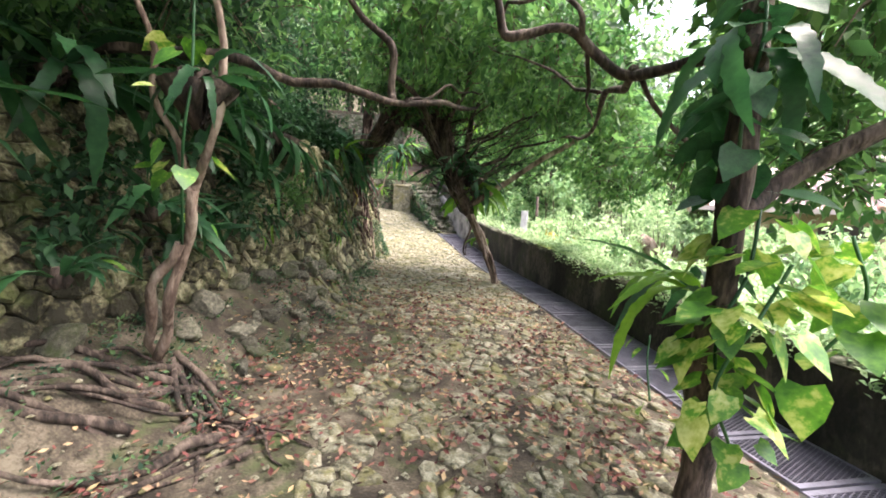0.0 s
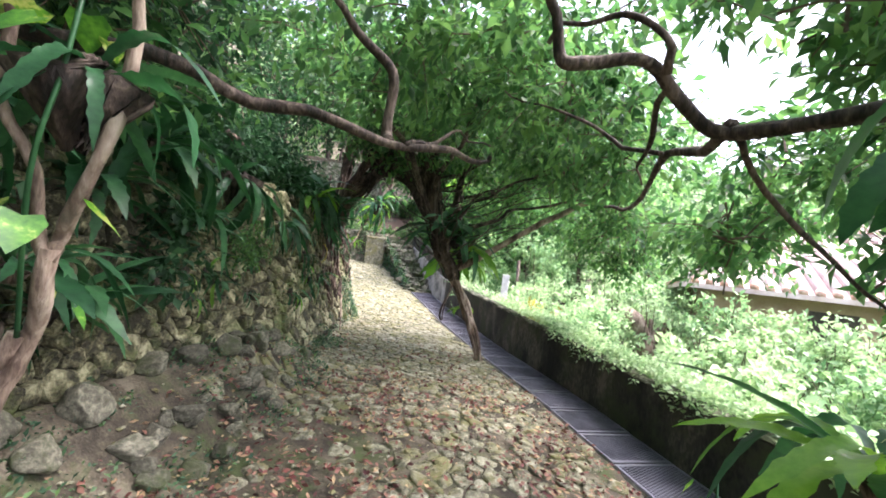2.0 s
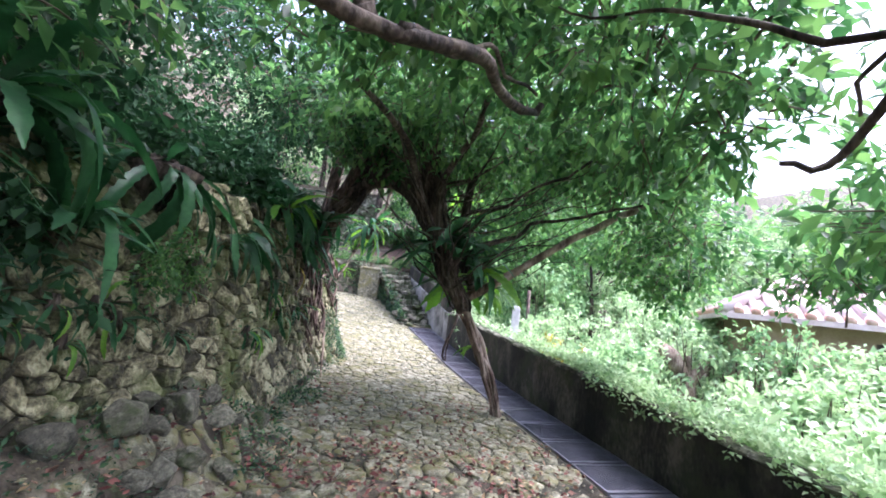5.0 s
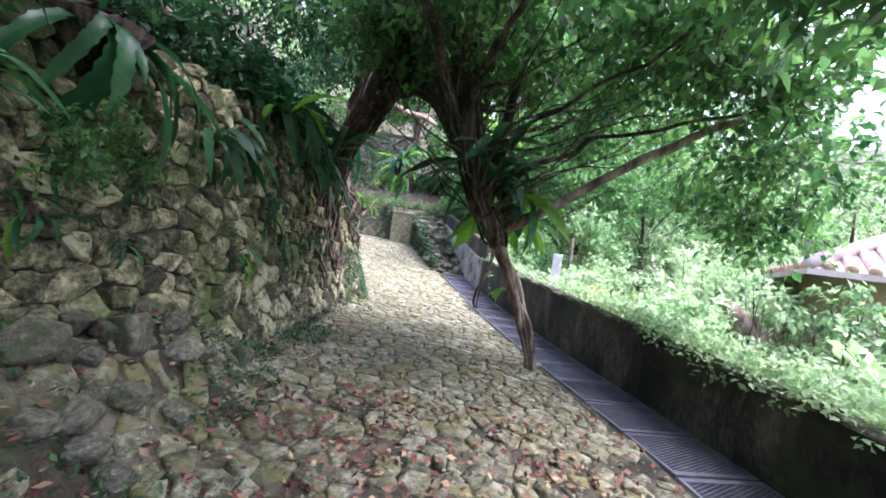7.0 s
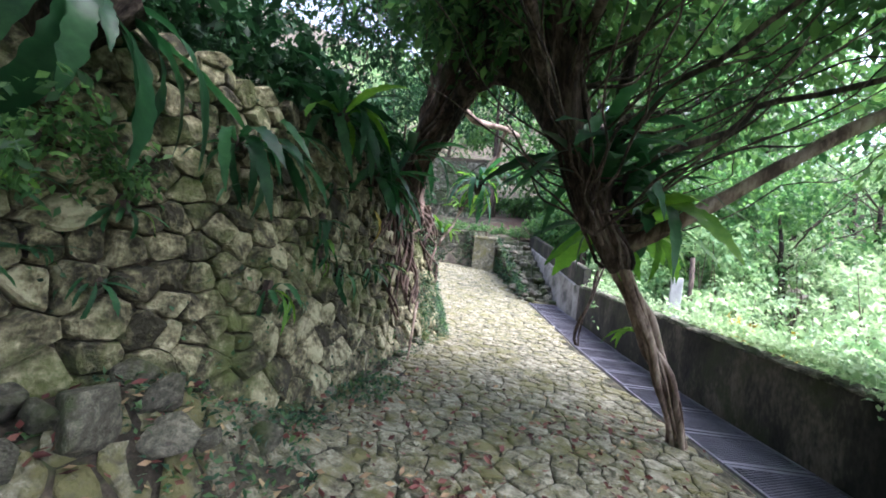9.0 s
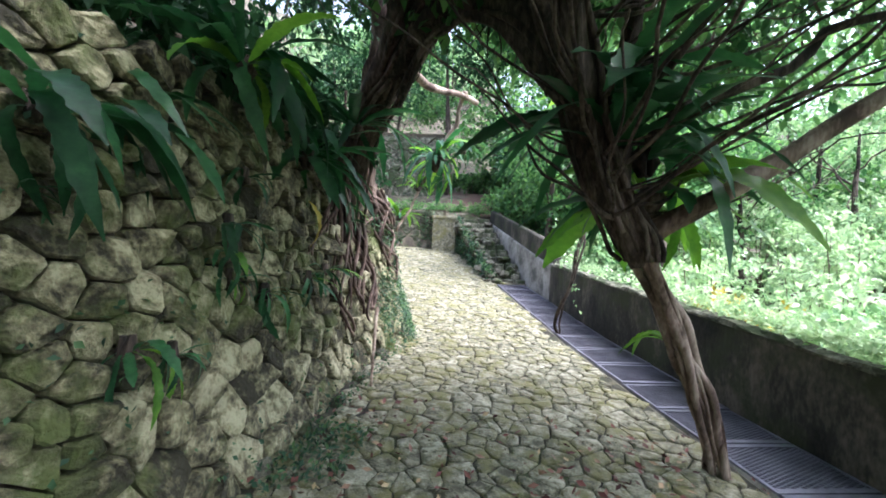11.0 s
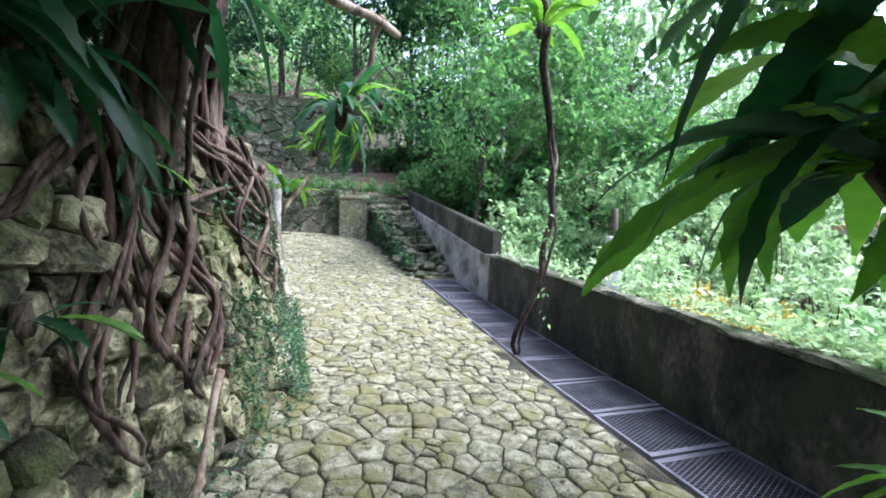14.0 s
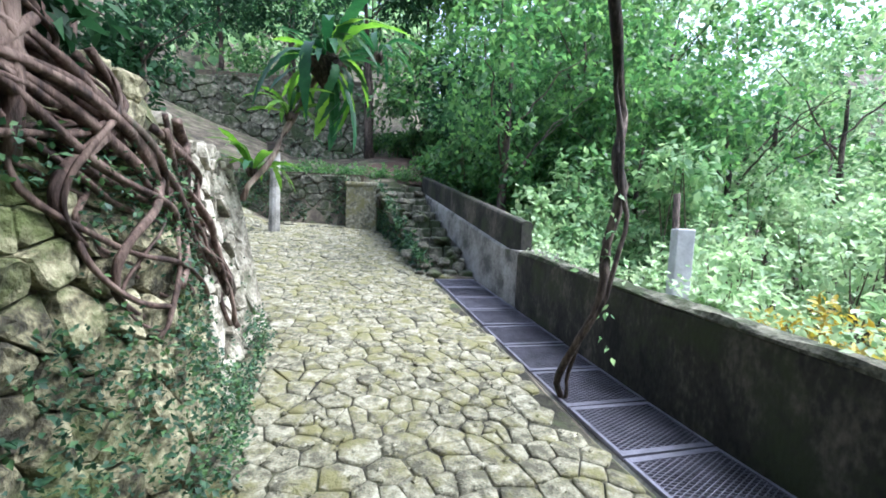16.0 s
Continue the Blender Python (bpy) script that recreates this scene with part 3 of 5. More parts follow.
# ---------------- trees ----------------
def tree(name, label, trunks, blobs=(), clusters=0, per=16, spread=0.28, leaf=0.1, leafmat=None, twig_step=2, bark=None, seed=1, limb_seg=9, rough=0.35, simple=False, width=0.45):
    """Empty with trunk, limbs and foliage. trunks: (points, r0, r1, part name)."""
    base = Vector(trunks[0][0][0]) if trunks else Vector(blobs[0][0])
    root = new(name)
    root.matrix_basis = Matrix.Translation(base)
    tagged(root, label, "tree")
    inv = Matrix.Translation(-base)
    for k, (pts, r0, r1, pname) in enumerate(trunks):
        hh = Heap()
        n = max(6, int(4 * len(pts)))
        line = wander(pts, n, 0.05 if r0 > 0.055 or pname in ("root", "prop_root", "aerial_root") else 0.13, seed * 3.1 + k)
        hh.tube(line, taper(r0, r1, n), limb_seg if r0 > 0.05 else 6, rough)
        o = hh.ob(pname, M_ROOT if pname in ("prop_root", "low_limb") else (bark or M_BARK), True, root)
        o.matrix_parent_inverse = inv
    if clusters:
        r = np.random.default_rng(seed)
        at, ways, c, out = clouds(blobs, clusters, per, spread, r)
        o = leaves_mesh("foliage", at, ways, leaf * r.uniform(0.6, 1.25, len(at)), leafmat or M_LEAF, root, width, simple=simple)
        o.matrix_parent_inverse = inv
        if twig_step:
            hh = Heap()
            twigs_into(hh, c, out, spread * 1.5, 0.009, twig_step)
            o = hh.ob("twigs", M_TWIG, False, root)
            o.matrix_parent_inverse = inv
    return root


# leaning fig that arches over the path, on split aerial roots beside the drain
tr = []
rr = random.Random(14)
PROP = ((0, (1.0, 7.78, 0.14), 1.2), (0.2, (0.91, 7.73, 0.47), 0.8), (0.4, (0.80, 7.67, 0.77), 1.1), (0.6, (0.66, 7.60, 1.05), 0.8), (0.8, (0.51, 7.53, 1.35), 0.9), (1, (0.31, 7.45, 1.72), 1.2))
for k in range(15):
    a0, turn_ = k * 2.4, rr.choice((-1, 1, 1)) * rr.uniform(1.2, 3.2)
    q = 0.06 if k < 6 else rr.uniform(0.03, 0.085)
    line = [(bx + q * wide * math.cos(a0 + turn_ * s), by + q * wide * math.sin(a0 + turn_ * s), bz) for s, (bx, by, bz), wide in PROP]
    tr.append((line, rr.uniform(0.017, 0.026) if k < 6 else rr.uniform(0.006, 0.012), rr.uniform(0.024, 0.034) if k < 6 else 0.012, "prop_root"))
TRUNK = [(0.34, 7.47, 1.62), (0.26, 7.43, 1.78), (0.09, 7.37, 2.03), (-0.07, 7.30, 2.44), (-0.23, 7.2, 3.07), (-0.34, 7.05, 3.6), (-0.42, 6.95, 4.4)]
tr += [
    (TRUNK, 0.085, 0.10, "trunk"),
    ([(0.10, 7.36, 1.9), (0.18, 7.45, 2.4), (0.25, 7.6, 3.0), (0.35, 7.7, 3.8)], 0.09, 0.05, "stem"),
    ([(0.02, 7.34, 2.1), (-0.02, 7.5, 2.6), (-0.12, 7.6, 3.2), (-0.2, 7.6, 4.0)], 0.08, 0.05, "stem"),
    ([(0.28, 7.44, 1.72), (0.45, 7.42, 1.86), (0.72, 7.35, 2.02), (1.0, 7.3, 2.21), (1.5, 7.2, 2.61), (2.1, 7.1, 2.98), (2.7, 7.0, 3.3)], 0.072, 0.035, "low_limb"),
    ([(0.05, 7.36, 2.12), (0.5, 7.3, 2.45), (1.0, 7.2, 2.75), (1.7, 7.0, 3.05), (2.5, 6.8, 3.2)], 0.034, 0.014, "limb"),
    ([(-0.02, 7.33, 2.3), (0.35, 7.0, 2.7), (0.8, 6.5, 3.0), (1.3, 5.9, 3.25)], 0.03, 0.014, "limb"),
    ([(-0.06, 7.31, 2.4), (0.25, 7.9, 2.9), (0.8, 8.4, 3.3), (1.5, 8.8, 3.6)], 0.05, 0.02, "limb"),
    ([(-0.15, 7.27, 2.7), (-0.45, 7.45, 3.12), (-0.8, 7.75, 3.38), (-1.15, 8.1, 3.4), (-1.5, 8.5, 3.2)], 0.10, 0.09, "limb"),
    ([(-0.2, 7.24, 2.9), (-0.55, 7.5, 3.35), (-1.0, 7.9, 3.65), (-1.5, 8.3, 3.7)], 0.08, 0.07, "limb"),
    ([(-0.14, 7.28, 2.6), (-0.4, 6.9, 3.0), (-0.6, 6.2, 3.35), (-1.0, 5.4, 3.5)], 0.06, 0.025, "limb"),
    ([(-0.2, 7.25, 2.8), (-0.15, 6.8, 3.2), (0.15, 6.0, 3.55), (0.3, 5.1, 3.7)], 0.05, 0.02, "limb"),
]
rr = random.Random(4)
for k in range(24):
    a0, q = rr.uniform(0, 6.28), 0.075 + 0.05 * rr.random()
    lo, hi_ = rr.choice((0, 0, 1)), rr.choice((4, 5, 5, 6))
    line = [(x + q * math.cos(a0 + 0.35 * i), y + q * math.sin(a0 + 0.35 * i), z) for i, (x, y, z) in enumerate(TRUNK) if lo <= i <= hi_]
    tr.append((line, rr.uniform(0.01, 0.018), rr.uniform(0.012, 0.028), "aerial_root"))
# fine roots hanging from the arch
for k in range(26):
    q = rr.random()
    p = Vector((-0.15 - 1.3 * q, 7.27 + 1.1 * q, 2.75 + 0.75 * math.sin(q * 2.6) + 0.1))
    l = rr.uniform(0.12, 0.5)
    tr.append(([p, p + Vector((rr.uniform(-0.1, 0.1), rr.uniform(-0.1, 0.1), -l * 0.5)), p + Vector((rr.uniform(-0.16, 0.16), rr.uniform(-0.1, 0.1), -l))], rr.uniform(0.006, 0.014), 0.004, "aerial_root"))
# tangle along the arch itself
for k in range(18):
    a0, q = rr.uniform(0, 6.28), rr.uniform(0.09, 0.2)
    line = [(x + q * math.cos(a0 + 0.5 * i), y + 0.6 * q * math.sin(a0), z + q * math.sin(a0 + 0.5 * i)) for i, (x, y, z) in enumerate([(-0.1, 7.28, 2.6), (-0.45, 7.45, 3.15), (-0.85, 7.8, 3.42), (-1.2, 8.15, 3.42), (-1.55, 8.55, 3.1)])]
    tr.append((line, rr.uniform(0.012, 0.03), rr.uniform(0.012, 0.03), "aerial_root"))
rr = random.Random(5)
for k in range(60):
    a = rr.uniform(-0.3, 6.0)
    s0 = rr.uniform(1.85, 3.2)
    l = rr.uniform(0.8, 1.9)
    p0 = Vector((0.13 - 0.28 * (s0 - 1.85), 7.33, s0))
    d = Vector((math.cos(a) * 1.0 + 0.25, math.sin(a) * 0.8 - 0.2, rr.uniform(0.3, 0.9)))
    tr.append(([p0, p0 + d * l * 0.4 + Vector((0, 0, -0.05)), p0 + d * l * 0.75, p0 + d * l + Vector((0, 0, 0.1))], rr.uniform(0.006, 0.015), 0.004, "branch"))
blobsD = [((0.2, 7.0, 4.1), (2.5, 2.1, 0.8)), ((-0.8, 7.3, 4.0), (0.9, 0.8, 0.5)), ((-1.4, 8.0, 4.1), (0.8, 0.8, 0.4)), ((1.8, 6.9, 3.8), (1.3, 1.4, 0.45)), ((3.0, 7.4, 3.0), (0.9, 1.1, 0.7)), ((0.0, 7.7, 3.75), (1.3, 1.2, 0.5)), ((0.3, 5.2, 4.0), (1.8, 1.2, 0.55)), ((1.6, 8.8, 3.6), (1.6, 1.1, 0.7)), ((3.3, 7.8, 2.3), (0.6, 0.7, 0.35)), ((2.3, 6.6, 3.35), (0.8, 0.8, 0.35)), ((1.6, 6.2, 3.5), (0.7, 0.7, 0.3))]
tree("fig_tree", "multi-stemmed fig tree leaning over the path on pale aerial roots", tr, blobsD, 1650, 16, 0.27, 0.125, M_LEAF, 2, seed=3, width=0.5)

# strangler fig on the end of the wall, roots gripping the stones
def braid(strands, line, widths, r0, r1, waves, rr, out_):
    """Roots that part and meet again down the wall's face. line: (y, h) from the top."""
    for k in range(strands):
        ph, wv = 2 * math.pi * k / strands + rr.uniform(-0.5, 0.5), waves * rr.uniform(0.7, 1.3) * rr.choice((-1, 1))
        m_ = 11
        stop = rr.choice((1.0, 1.0, 0.85, 0.7))
        pts = []
        for i in range(m_):
            q = stop * i / (m_ - 1)
            y = float(np.interp(q, np.linspace(0, 1, len(line)), [p[0] for p in line]))
            h = float(np.interp(q, np.linspace(0, 1, len(line)), [p[1] for p in line]))
            w = float(np.interp(q, np.linspace(0, 1, len(widths)), widths))
            a = ph + wv * q * 2 * math.pi
            pts.append(wall_point(y + w * math.sin(a), h + 0.05 * math.cos(a * 0.7), 0.055 + 0.035 * math.cos(a) + 0.03 * (1 - q)))
        a = rr.uniform(r0, r1)
        out_.append((pts, a, a * rr.uniform(0.45, 0.8), "root"))


tr = []
rr = random.Random(8)
# the net that hangs down the face, the slanting mat towards the wall's end, stray roots
braid(11, [(9.05, 1.95), (8.95, 1.45), (9.0, 1.0), (9.1, 0.62), (9.15, 0.35)], [0.10, 0.17, 0.27, 0.22, 0.08], 0.011, 0.029, 1.1, rr, tr)
braid(6, [(8.75, 1.8), (8.62, 1.3), (8.5, 0.8), (8.55, 0.45)], [0.1, 0.12, 0.14, 0.05], 0.014, 0.026, 1.0, rr, tr)
braid(7, [(9.6, 1.85), (10.1, 1.55), (10.7, 1.2), (11.2, 0.85), (11.5, 0.35)], [0.12, 0.10, 0.12, 0.16, 0.08], 0.013, 0.03, 1.4, rr, tr)
braid(7, [(10.6, 1.75), (10.95, 1.45), (11.2, 1.05), (11.45, 0.6)], [0.25, 0.12, 0.13, 0.1], 0.014, 0.028, 1.2, rr, tr)
braid(10, [(9.7, 1.9), (9.95, 1.5), (10.2, 1.1), (10.4, 0.7)], [0.3, 0.35, 0.4, 0.4], 0.010, 0.026, 0.9, rr, tr)
braid(4, [(8.6, 1.7), (8.2, 1.35), (7.9, 1.15)], [0.1, 0.06, 0.04], 0.01, 0.02, 0.8, rr, tr)
braid(11, [(9.4, 2.35), (9.4, 2.0), (9.45, 1.7), (9.5, 1.4)], [0.25, 0.42, 0.6, 0.6], 0.010, 0.026, 0.9, rr, tr)
ARCH = [(-2.1, 9.15, 1.9), (-2.02, 9.0, 2.4), (-1.9, 8.9, 2.8), (-1.53, 8.6, 3.17), (-1.2, 8.2, 3.55), (-0.95, 7.8, 3.95), (-0.7, 7.4, 4.5)]
tr += [
    (ARCH, 0.115, 0.11, "trunk"),
    ([(-2.2, 9.6, 1.95), (-2.14, 9.6, 2.75), (-2.1, 9.55, 3.5), (-1.9, 9.3, 4.4)], 0.085, 0.08, "trunk"),
    ([(-2.32, 10.1, 2.0), (-2.3, 10.15, 2.9), (-2.2, 10.1, 4.0), (-2.1, 10.0, 5.2)], 0.09, 0.08, "trunk"),
    ([(-2.0, 9.62, 1.9), (-1.98, 9.6, 2.65), (-1.94, 9.55, 3.4), (-1.8, 9.3, 4.3)], 0.04, 0.035, "trunk"),
    ([(-2.1, 9.2, 2.5), (-1.85, 8.75, 3.0), (-1.5, 8.35, 3.5), (-1.2, 7.9, 3.9)], 0.11, 0.08, "limb"),
    ([(-2.2, 9.0, 2.3), (-2.5, 8.0, 2.75), (-2.6, 7.0, 2.9), (-2.8, 5.8, 3.1)], 0.10, 0.05, "limb"),
]
for k in range(16):
    a0, q = rr.uniform(0, 6.28), rr.uniform(0.13, 0.19)
    line = [(x + q * math.cos(a0 + 0.3 * i), y + q * math.sin(a0 + 0.3 * i), z) for i, (x, y, z) in enumerate(ARCH) if i <= rr.choice((4, 5, 6))]
    if k % 2:
        line = [(-2.16 + q * math.cos(a0 + 0.3 * i) - 0.02 * i, 9.6 + q * math.sin(a0 + 0.3 * i), 1.9 + 0.4 * i) for i in range(5)]
    tr.append((line, rr.uniform(0.014, 0.03), rr.uniform(0.012, 0.03), "aerial_root"))
blobsE = [((-0.9, 7.6, 3.8), (0.8, 0.7, 0.35)), ((-2.7, 5.2, 3.8), (0.9, 1.2, 0.3)), ((-3.4, 4.2, 3.6), (1.2, 1.6, 0.7)), ((-3.3, 2.2, 3.3), (1.1, 1.6, 0.8)), ((-2.8, 8.6, 4.8), (1.6, 2.2, 0.9)), ((-3.9, 6.4, 3.8), (0.9, 1.6, 0.7)), ((-1.2, 9.0, 5.2), (1.6, 1.6, 0.7))]
tree("strangler_fig", "old fig tree with a net of roots gripping the stone wall", tr, blobsE, 1200, 17, 0.26, 0.11, M_LEAF_SHADE, 2, bark=M_VEIN, seed=6, rough=0.7)

# limb that crosses above the path near the start, dark foliage at both ends
tr = [
    ([(-3.0, 2.6, 2.2), (-2.5, 2.6, 2.55), (-1.7, 2.7, 2.62), (-1.0, 2.95, 2.55), (-0.45, 3.2, 2.5), (-0.1, 3.5, 2.56), (0.15, 3.85, 2.7), (0.24, 3.95, 2.72)], 0.048, 0.016, "limb"),
    ([(-0.5, 3.18, 2.5), (-0.57, 3.12, 2.65), (-0.63, 3.1, 2.9), (-0.8, 3.05, 3.1), (-0.95, 3.0, 3.3)], 0.036, 0.024, "limb"),
    ([(-0.4, 3.2, 2.5), (-0.3, 3.5, 2.62), (-0.1, 3.7, 2.75), (0.25, 4.1, 2.85)], 0.018, 0.008, "branch"),
]
# first two blobs: unseen high foliage, added to shade the left bank
blobsC = [((-0.9, 3.2, 4.5), (1.6, 1.3, 0.35)), ((-2.2, 4.2, 4.6), (1.2, 2.0, 0.4)), ((-1.5, 0.4, 4.0), (1.9, 1.6, 0.5)), ((1.0, 0.2, 4.1), (1.7, 1.5, 0.5)), ((-2.8, -1.5, 3.9), (1.4, 1.6, 0.6)), ((-0.4, -2.2, 4.0), (1.8, 1.4, 0.5)), ((-0.6, 4.3, 3.75), (1.6, 1.1, 0.55)), ((-2.6, 3.3, 3.0), (1.0, 1.5, 0.6)), ((0.6, 3.6, 3.75), (1.1, 0.8, 0.4)), ((-3.2, 1.8, 3.0), (1.0, 1.5, 0.8)), ((-1.5, 2.6, 3.9), (1.5, 1.2, 0.4))]
tree("overhanging_tree", "tree on the bank with a dark limb crossing over the path", tr, blobsC, 1600, 15, 0.24, 0.13, M_LEAF, 3, seed=9)

# tree beside the drain near the start, limbs spread to both sides
tr = [
    ([(1.5, 1.95, 0.0), (1.47, 1.9, 0.5), (1.4, 1.78, 1.1), (1.36, 1.72, 1.6), (1.4, 1.75, 2.2), (1.5, 1.85, 3.0), (1.5, 1.9, 3.8)], 0.085, 0.06, "trunk"),
    ([(1.43, 1.8, 1.7), (1.5, 1.9, 2.1), (1.42, 1.85, 2.6)], 0.06, 0.03, "stem"),
    ([(1.38, 1.74, 1.62), (1.75, 1.75, 1.9), (2.2, 1.7, 2.3), (2.9, 1.8, 2.7)], 0.055, 0.03, "limb"),
    ([(1.42, 1.8, 2.45), (1.3, 2.25, 2.58), (1.165, 2.5, 2.61), (1.0, 2.47, 2.7), (0.8, 2.45, 2.77), (0.57, 2.45, 2.76), (0.36, 2.4, 2.76), (0.24, 2.4, 2.86), (0.1, 2.35, 3.1)], 0.04, 0.024, "limb"),
    ([(0.8, 2.45, 2.77), (0.74, 2.5, 2.9), (0.6, 2.55, 2.98), (0.45, 2.6, 2.92), (0.3, 2.7, 2.98)], 0.02, 0.012, "branch"),
    ([(1.165, 2.5, 2.61), (1.124, 3.0, 2.61), (1.183, 3.3, 2.485), (0.986, 3.4, 2.32)], 0.032, 0.01, "branch"),
    ([(1.13, 3.0, 2.6), (0.877, 3.5, 2.844), (0.6, 3.7, 3.05), (0.3, 4.0, 3.3)], 0.016, 0.006, "branch"),
    ([(0.896, 2.6, 2.796), (1.05, 2.9, 2.69), (1.12, 3.1, 2.6), (1.18, 3.3, 2.48)], 0.018, 0.007, "branch"),
    ([(1.15, 2.5, 2.6), (1.45, 2.6, 2.35), (1.9, 2.6, 2.0), (2.3, 2.7, 1.8)], 0.022, 0.008, "branch"),
]
blobsA = [((2.6, 2.6, 2.1), (0.5, 0.5, 0.35)), ((2.1, 1.9, 2.9), (0.8, 0.7, 0.45)), ((2.7, 2.5, 2.75), (0.7, 0.7, 0.5)), ((1.5, 2.3, 3.3), (0.7, 0.6, 0.35)), ((3.3, 4.9, 2.6), (0.8, 0.7, 0.3)), ((3.6, 5.7, 2.35), (0.7, 0.8, 0.3)), ((1.6, 4.4, 3.0), (0.7, 0.8, 0.35)), ((2.3, 3.9, 2.35), (0.5, 0.5, 0.25)), ((1.0, 4.4, 3.4), (1.0, 1.0, 0.45)), ((2.8, 3.6, 2.9), (0.7, 1.0, 0.5)), ((2.2, 2.6, 3.6), (0.6, 0.7, 0.4))]
tree("drain_side_tree", "dark-barked tree beside the drain, wrapped in variegated climbers", tr, blobsA, 750, 15, 0.22, 0.125, M_LEAF, 2, seed=12)

# slim forked tree on the bank
tr = [
    ([(-2.0, 2.5, 0.45), (-1.85, 2.4, 0.9), (-1.72, 2.35, 1.3), (-1.62, 2.3, 1.65)], 0.036, 0.034, "trunk"),
    ([(-2.08, 2.62, 0.42), (-1.9, 2.45, 0.85), (-1.74, 2.37, 1.3)], 0.03, 0.035, "stem"),
    ([(-1.62, 2.3, 1.6), (-1.72, 2.25, 2.0), (-1.8, 2.2, 2.5), (-1.85, 2.15, 3.2)], 0.024, 0.018, "stem"),
    ([(-1.62, 2.3, 1.6), (-1.5, 2.28, 1.95), (-1.45, 2.3, 2.4), (-1.5, 2.3, 3.2)], 0.028, 0.024, "stem"),
]
# the second blob is foliage out of view, added to shade the near bank
tree("slim_forked_tree", "slim brown tree forking low on the stony bank", tr, [((-1.8, 2.3, 3.5), (0.8, 0.8, 0.4)), ((-2.5, 1.3, 3.3), (1.1, 1.3, 0.4)), ((-2.2, 2.9, 3.2), (0.7, 0.8, 0.4))], 300, 14, 0.2, 0.09, M_LEAF_SHADE, 2, bark=M_ROOT, seed=15)

# thin hanging root with small climbers beside the drain
tr = [
    ([(0.47, 11.33, 0.38), (0.5, 11.2, 0.8), (0.58, 11.0, 1.3), (0.68, 11.1, 1.9), (0.76, 11.25, 2.6), (0.62, 11.1, 3.2), (0.48, 10.9, 3.7), (0.4, 10.8, 4.6)], 0.026, 0.05, "stem"),
    ([(0.49, 11.34, 0.38), (0.46, 11.2, 0.85), (0.6, 11.02, 1.35), (0.70, 11.08, 1.9), (0.72, 11.24, 2.6), (0.6, 11.14, 3.3)], 0.014, 0.02, "vine"),
]
tree("hanging_root", "thin dark hanging root with a climber, rooted at the drain's edge", tr, [((0.62, 11.1, 1.6), (0.08, 0.08, 1.0))], 12, 5, 0.07, 0.07, M_LEAF_B, 0, seed=18)

# pale limb at the far end that carries the hanging fern
tr = [
    ([(-2.3, 12.0, 1.9), (-2.1, 12.2, 2.5), (-1.9, 12.45, 2.95), (-1.7, 12.6, 3.35), (-1.45, 12.5, 3.8), (-1.3, 12.35, 4.2), (-1.2, 12.25, 4.5)], 0.026, 0.045, "limb"),
    ([(-2.1, 11.2, 4.5), (-1.9, 11.38, 4.4), (-1.6, 11.8, 4.35), (-1.3, 12.2, 4.42), (-1.0, 12.5, 4.38)], 0.07, 0.05, "limb"),
]
tree("leaning_limb", "pale bare limb leaning out from the wall's end", tr, [], 0, bark=M_ROOT, seed=20)


# ---------------- bird's nest ferns ----------------
def frond_me(name, length, width, arch, mat_, wave=0.0, seed=0):
    n = 34
    v, f = [], []
    for i in range(n + 1):
        t = i / n
        y = length * (t - 0.25 * arch * t * t)
        z = length * arch * (0.55 * t - 0.95 * t * t)
        w = width * min(1.0, 0.25 + 2.6 * t, (1.02 - t) * 5.5) * (0.85 + 0.15 * math.sin(math.pi * t)) * (1 + wave * math.sin(t * 60 + seed))
        tw = 0.18 * math.sin(t * 3 + seed)
        for k, (a, lift) in enumerate(((-1, 0.22), (-0.5, 0.06), (0, -0.02), (0.5, 0.06), (1, 0.22))):
            ruf = wave * 0.9 * width * math.sin(t * 26 + k * 2 + seed) * abs(a)
            v.append((a * w, y, z + lift * w + tw * a * w + ruf))
    for i in range(n):
        for k in range(4):
            f.append((i * 5 + k, i * 5 + k + 1, (i + 1) * 5 + k + 1, (i + 1) * 5 + k))
    me = bpy.data.meshes.new(name)
    me.from_pydata(v, [], f)
    me.materials.append(mat_)
    me.polygons.foreach_set("use_smooth", [True] * len(f))
    return me


FRONDS = [frond_me("frond", 1.0, 0.05, a, M_FERN, w, s) for a, w, s in ((0.6, 0.11, 1), (1.0, 0.14, 2), (1.4, 0.13, 3), (0.35, 0.1, 4))]
FRONDS_B = [frond_me("frond", 1.0, 0.054, a, M_FERN_B, w, s) for a, w, s in ((0.5, 0.12, 1), (0.9, 0.15, 2), (1.2, 0.13, 3))]


